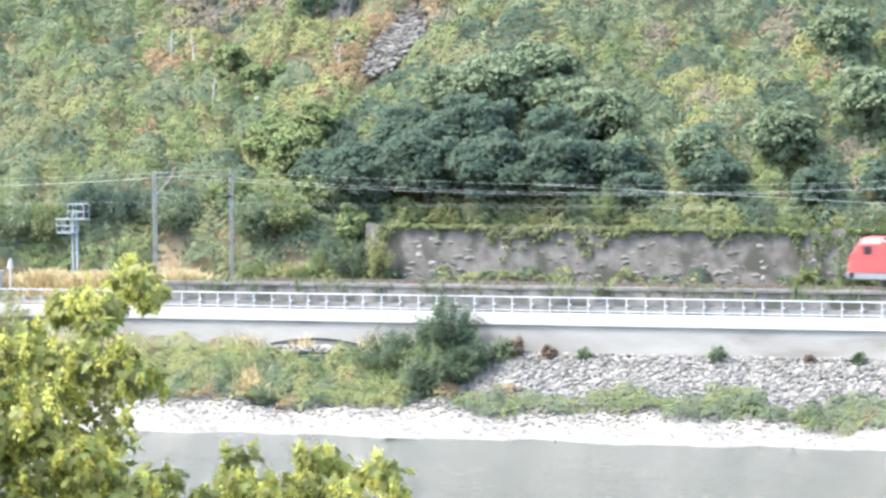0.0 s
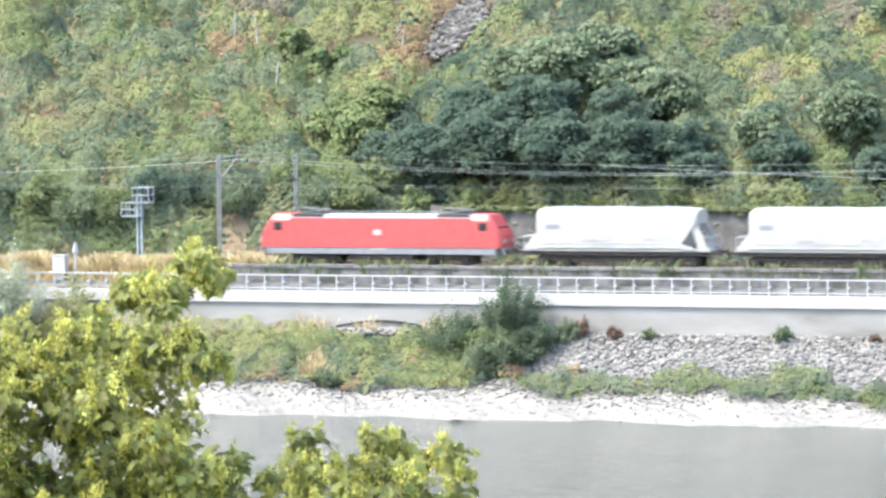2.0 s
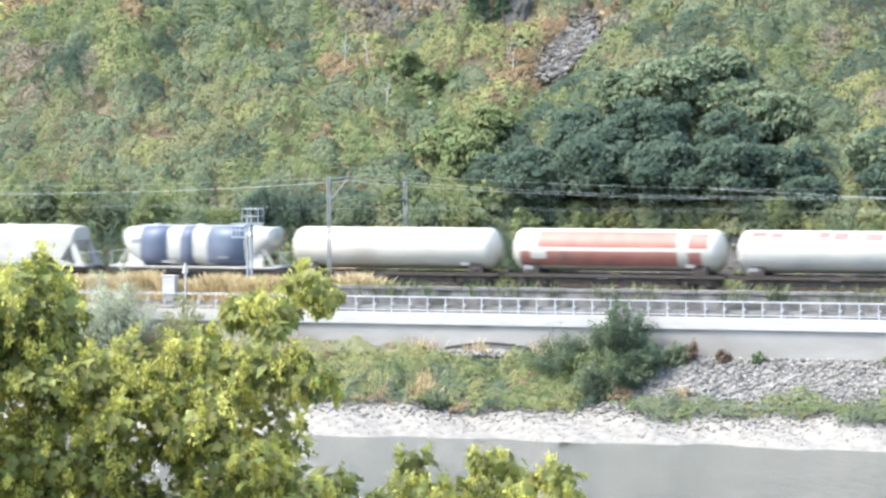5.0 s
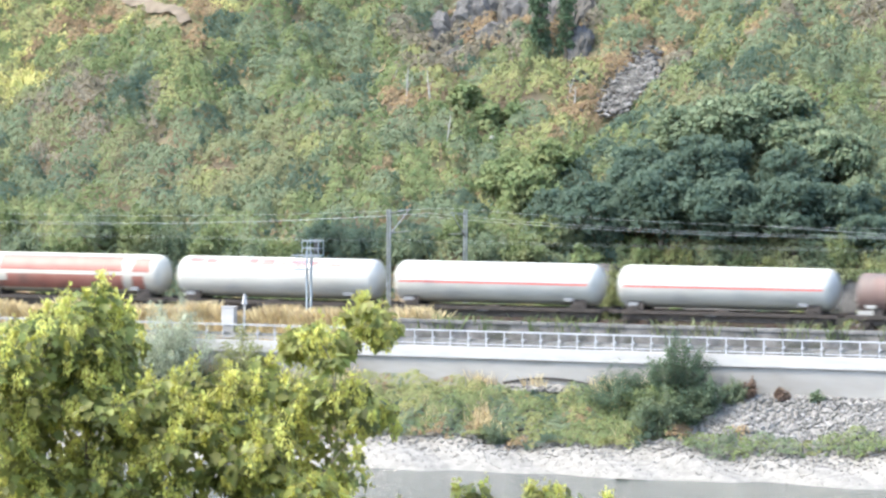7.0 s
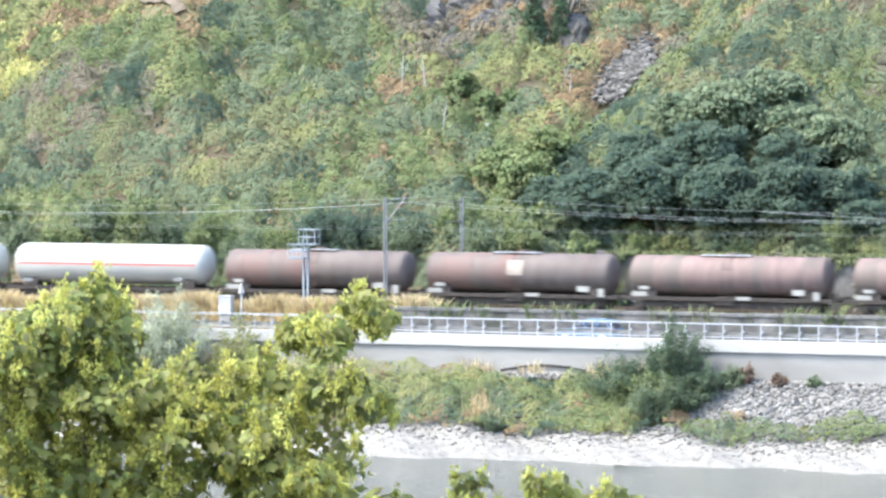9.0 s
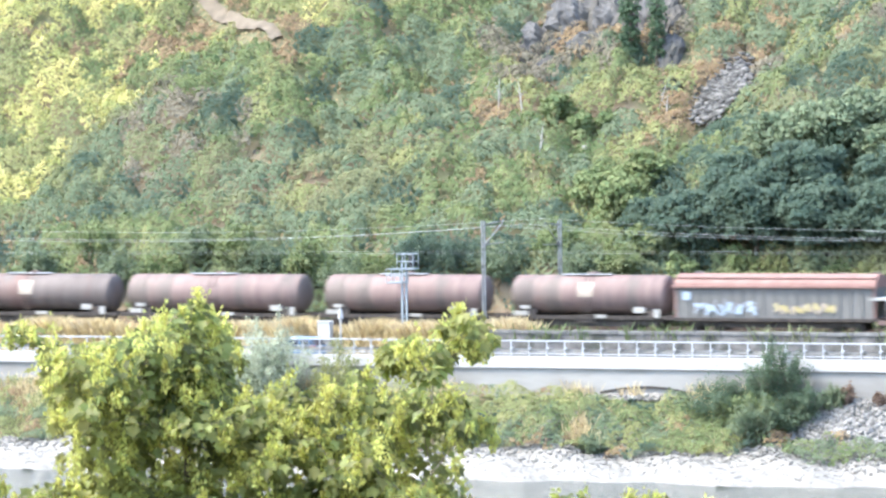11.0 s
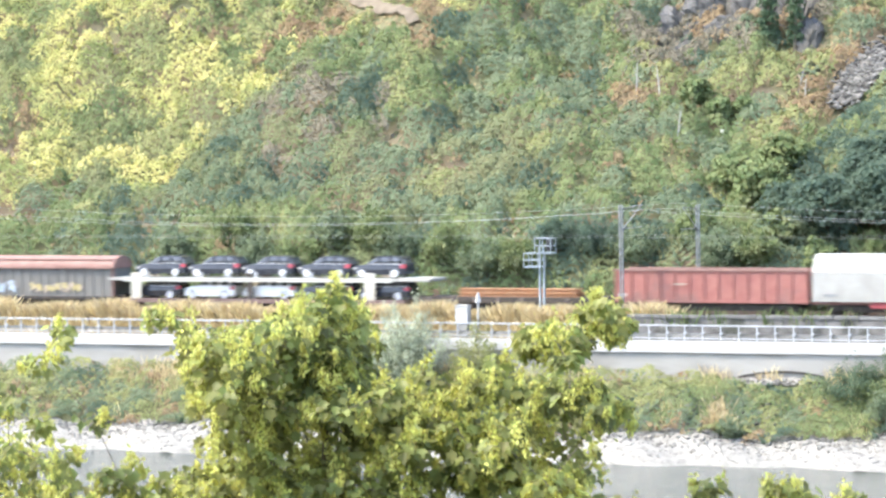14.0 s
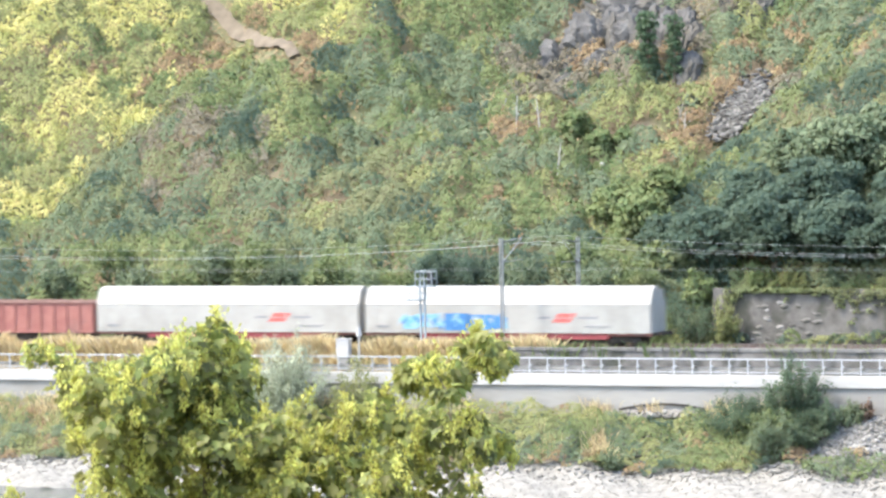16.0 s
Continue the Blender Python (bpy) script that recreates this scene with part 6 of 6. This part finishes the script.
def car_carrier():
    u = 276.0
    v = vehicle("car_transporter", "white double-deck car transporter wagon on a rusty frame", "wagon", u)
    part("upper_deck", box(-0.15, 27.7, -1.45, 1.45, 2.30, 2.52, bevel=0.03), "hab_grey", v, "white upper deck")
    part("deck_edge", box(1.2, 24.6, -1.5, -1.44, 2.22, 2.56), "tank_white", v)
    part("deck_ramp", extrude([(-1.3, 2.42), (1.3, 2.42), (1.3, 2.56), (-1.3, 2.56)], 25.2, 27.8), "tank_white", v)
    part("lower_deck", box(0.6, 25.4, -1.4, 1.4, 0.62, 0.86, bevel=0.03), "deck_rust", v, "rusty brown lower deck")
    part("side_sill", box(0.4, 25.6, -1.48, -1.38, 0.6, 0.92), "deck_rust", v)
    for x, w in ((2.35, 0.45), (22.7, 0.45)):
        for y in (-1.48, 1.36):
            part("lift_column", box(x - w, x + w, y, y + 0.12, 0.8, 2.9, bevel=0.03), "tank_cream", v, "pale lifting column")
    for y in (-1.46, 1.34):
        part("middle_column", box(12.1, 12.6, y, y + 0.12, 0.7, 2.9), "chassis", v)
    for k in range(9):
        part("wheel_chock", box(3.2 + 2.4 * k, 3.4 + 2.4 * k, -1.44, -1.3, 2.5, 2.95), "galv", v)
    for x in (0.9, 12.35, 24.8):
        part("truck_frame", box(x - 0.5, x + 0.5, -1.1, 1.1, 0.3, 0.62), "chassis", v)
    for x in (1.4, 11.9, 12.9, 24.3):
        shared(("wheel", 0.36), lambda: wheel_mesh(0.36), "chassis", v, "wheelset", pose(x, 0, 0.36))
    for x, d in ((0.3, 180), (25.6, 0)):
        for y in (-0.88, 0.88):
            shared(("buffer",), lambda: rod((0, 0, 0), (0.45, 0, 0), 0.1), "chassis", v, "buffer", pose(x, y, 0.95, 0, 0, d))
    dark = car("estate_car", "car_black", "black estate car on a car transporter")
    white = car("estate_car", "car_white", "white estate car on a car transporter")
    for k, (src, x, z) in enumerate([(dark, 1.9, 2.56), (dark, 6.6, 2.56), (dark, 11.35, 2.56), (dark, 16.2, 2.56), (dark, 20.9, 2.56), (dark, 1.4, 0.86), (white, 6.2, 0.86), (white, 11.4, 0.86), (dark, 16.4, 0.86), (dark, 21.2, 0.86)]):
        ob = src if k in (0, 6) else copy_thing(src, pose(0, 0, 0))
        ob.matrix_basis = LINE @ pose(u + x, 1.5, z)
        TRAIN.append((ob, u + x, 1.5, z))


def flat_wagon():
    u, L = 302.6, 15.4
    v = vehicle("flat_wagon", "low dark flat wagon loaded with orange beams", "wagon", u)
    part("deck", box(0.3, L, -1.4, 1.4, 1.0, 1.2, bevel=0.02), "chassis", v)
    part("side_sill", box(0.3, L, -1.45, -1.38, 0.78, 1.22), "chassis", v)
    for k in range(8):
        part("stake_pocket", box(1.0 + 1.9 * k, 1.2 + 1.9 * k, -1.5, -1.44, 0.8, 1.2), "rail", v)
    for x in (1.6, 14.6):
        part("end_stanchion", box(x - 0.06, x + 0.06, -1.35, -1.2, 1.2, 1.75), "wagon_oxide", v)
    underframe(v, -0.2, L + 0.4)
    for x in (2.2, L - 2.2):
        bogie(v, x)
    for j, (y, z) in enumerate([(-1.15, 1.2), (-0.55, 1.2), (0.05, 1.2), (-1.1, 1.52), (-0.5, 1.52)]):
        b = thing("steel_beam", "orange-painted steel beam lying on the flat wagon", "beam", LINE @ pose(u + 3.5, 1.5, 0), "beams on the flat wagon")
        part("web", box(0, 9.7 - 0.2 * (j % 2), y - 0.03, y + 0.03, z, z + 0.3), "beam_orange", b)
        part("flange", box(0, 9.7 - 0.2 * (j % 2), y - 0.2, y + 0.2, z + 0.27, z + 0.31), "beam_orange", b)
        part("flange", box(0, 9.7 - 0.2 * (j % 2), y - 0.2, y + 0.2, z, z + 0.04), "beam_orange", b)
        TRAIN.append((b, u + 3.5, 1.5, 0.0))


def open_wagon():
    L = 15.2
    v = vehicle("open_wagon", "rust-red high-sided open wagon", "wagon", 318.9)
    for y in (-1.4, 1.32):
        part("side_wall", box(0, L, y, y + 0.08, 1.15, 3.25), "wagon_oxide", v)
    for x in (0, L - 0.08):
        part("end_wall", box(x, x + 0.08, -1.32, 1.32, 1.15, 3.25), "wagon_oxide", v)
    part("floor", box(0, L, -1.32, 1.32, 1.1, 1.2), "chassis", v)
    part("top_rim", box(-0.05, L + 0.05, -1.5, -1.36, 3.2, 3.36, bevel=0.02), "roof_brown", v)
    part("top_rim", box(-0.05, L + 0.05, 1.3, 1.44, 3.2, 3.36, bevel=0.02), "roof_brown", v)
    for k in range(14):
        shared(("rib", "open"), lambda: box(0, 0.12, -1.5, -1.4, 1.1, 3.2, bevel=0.02), "wagon_oxide", v, "side_rib", pose(0.1 + k * (L - 0.32) / 13, 0, 0))
    part("sill", box(0, L, -1.46, 1.46, 0.92, 1.14), "wagon_oxide", v)
    part("stencil_bar", box(4.7, 5.7, -1.52, -1.5, 2.2, 2.32), "pale_rust", v)
    side_plates(v, "sign_plate", "tank_white", [(0.4, 0.9, 1.3, 1.6)], -1.5)
    underframe(v, -0.3, L + 0.3)
    for x in (2.2, L - 2.2):
        bogie(v, x)


def sliding_wall_wagon(u, L, painted):
    v = vehicle("sliding_wall_wagon", "white sliding-wall wagon with blue graffiti and red emblem" if painted else "white sliding-wall wagon with a red emblem", "wagon", u)
    prof = [(-1.45, 1.15), (1.45, 1.15), (1.45, 3.1), (1.0, 4.15), (0.5, 4.4), (-0.5, 4.4), (-1.0, 4.15), (-1.45, 3.1)]
    part("body", extrude(prof, 0.35, L - 0.35), "hab_grey", v)
    for x0, x1 in ((0.1, L / 2 - 0.04), (L / 2 + 0.04, L - 0.1)):
        part("sliding_wall", box(x0, x1, -1.52, -1.47, 1.2, 3.05, bevel=0.015), "hab_grey", v)
        part("roof_panel", extrude([(-1.52, 3.12), (-1.06, 4.2), (-0.55, 4.45), (0, 4.47), (0, 4.42), (-0.5, 4.4), (-1.0, 4.15), (-1.46, 3.1)], x0, x1), "hab_roof", v)
    for x in (0.1, L - 0.35):
        part("end_wall", extrude([(-1.48, 1.1), (1.48, 1.1), (1.48, 3.15), (1.02, 4.2), (-1.02, 4.2), (-1.48, 3.15)], x, x + 0.25), "hab_grey", v)
    for y in (-0.9, -0.3, 0.3, 0.9):
        part("end_rib", box(L - 0.1, L - 0.02, y - 0.06, y + 0.06, 1.2, 3.6), "hab_grey", v)
    part("track_rail", box(0.05, L - 0.05, -1.56, -1.5, 1.06, 1.2), "hab_grey", v)
    part("sill", box(L * 0.2, L * 0.85, -1.42, 1.42, 0.62, 1.06), "sill_red", v, "red underframe sill")
    part("sill_beam", box(0.1, L - 0.1, -1.35, 1.35, 0.85, 1.06), "wagon_oxide", v)
    e = L * 0.66
    b = bmesh.new()
    for z0, z1, sh in ((2.2, 2.5, 0.25), (1.85, 2.15, 0.0)):
        q = [b.verts.new(c) for c in ((e + sh, -1.53, z0), (e + 1.45 + sh, -1.53, z0), (e + 1.7 + sh, -1.53, z1), (e + 0.25 + sh, -1.53, z1))]
        b.faces.new(q)
    part("emblem", b, "mark_red", v, "red slanted emblem")
    part("lettering_bar", box(e - 1.1, e - 0.1, -1.535, -1.525, 2.12, 2.26), "grey_skirt", v)
    part("lettering_bar", box(e + 2.1, e + 3.6, -1.535, -1.525, 2.12, 2.26), "grey_skirt", v)
    side_plates(v, "lettering_bar", "grey_roof", [(e + 2.6, e + 4.6, 1.5, 1.6), (1.0, 2.0, 1.45, 1.6)], -1.525)
    for k in range(9):
        part("wall_post", box(0.9 + k * (L - 2) / 8, 0.98 + k * (L - 2) / 8, -1.535, -1.52, 1.2, 3.05), "hab_grey", v)
    if painted:
        for x0, x1, z0, z1, mt in ((3.2, 4.3, 1.35, 2.3, "mark_teal"), (4.2, 6.3, 1.5, 2.45, "mark_teal"), (6.6, 8.6, 1.25, 2.5, "mark_blue"), (8.4, 10.6, 1.3, 2.4, "mark_blue"), (10.4, 11.6, 1.4, 2.2, "mark_blue")):
            part("graffiti_field", box(x0, x1, -1.545, -1.53, z0, z1, bevel=0.006), mt, v, "sprayed blue paint")
        graffiti(v, 3.0, 1.25, -1.55, ("mark_blue", "mark_sky", "mark_teal", "mark_blue"), 11, 1.3, 0.8)
    underframe(v, -0.1, L + 0.1)
    for x in (2.4, L - 2.4):
        bogie(v, x)


def build_train():
    locomotive()
    white = "white silo wagon with raked braced ends"
    silo(51.0, "tank_white", white)
    silo(66.75, "tank_white", white)
    round_silo(82.6, "tank_white", ((1.7, 3.9), (5.0, 6.0), (7.2, 10.3)), "white silo wagon with broad blue bands")
    gas_tank(96.4, 16.2, "tank_cream", "cream-coloured pressure tank wagon")
    gas_tank(113.8, 16.0, "tank_cream", "cream tank wagon with brick-red painted fields", None, red_tank_paint)
    gas_tank(130.8, 16.7, "tank_white", "white tank wagon with faded red lettering", None, red_text_bars)
    gas_tank(148.6, 16.3, "tank_white", "white tank wagon with a thin red stripe", "mark_red", logo_bar)
    gas_tank(166.1, 16.5, "tank_white", "clean white tank wagon with a thin red stripe", "mark_red")
    oil_tank(184.0, 14.9, "tank_grime", "grimy brown oil tank wagon")
    oil_tank(200.3, 14.7, "tank_grime", "grimy brown oil tank wagon with a pale panel", 1)
    oil_tank(216.2, 15.0, "tank_rust", "rust-red streaked oil tank wagon")
    oil_tank(232.9, 13.2, "tank_rust", "rust-red streaked oil tank wagon")
    oil_tank(248.1, 12.4, "tank_rust", "rust-brown oil tank wagon with a pale panel", 1)
    hopper_wagon()
    car_carrier()
    flat_wagon()
    open_wagon()
    sliding_wall_wagon(334.3, 22.4, False)
    sliding_wall_wagon(357.1, 23.0, True)


build_train()
road_car = car("road_car", "car_blue", "blue-grey car driving on the river road")
road_car["group"] = "road traffic"


def motions():
    walk(road_car, [(t, LINE @ pose(CAR_S - CAR_SPEED * (t - 8.2), -6.6, -1.78)) for t in range(0, 17)])
    for ob, u, n, z in TRAIN:
        walk(ob, [(t, LINE @ pose(u - SPEED * t, n, z)) for t in range(0, 17)])


motions()
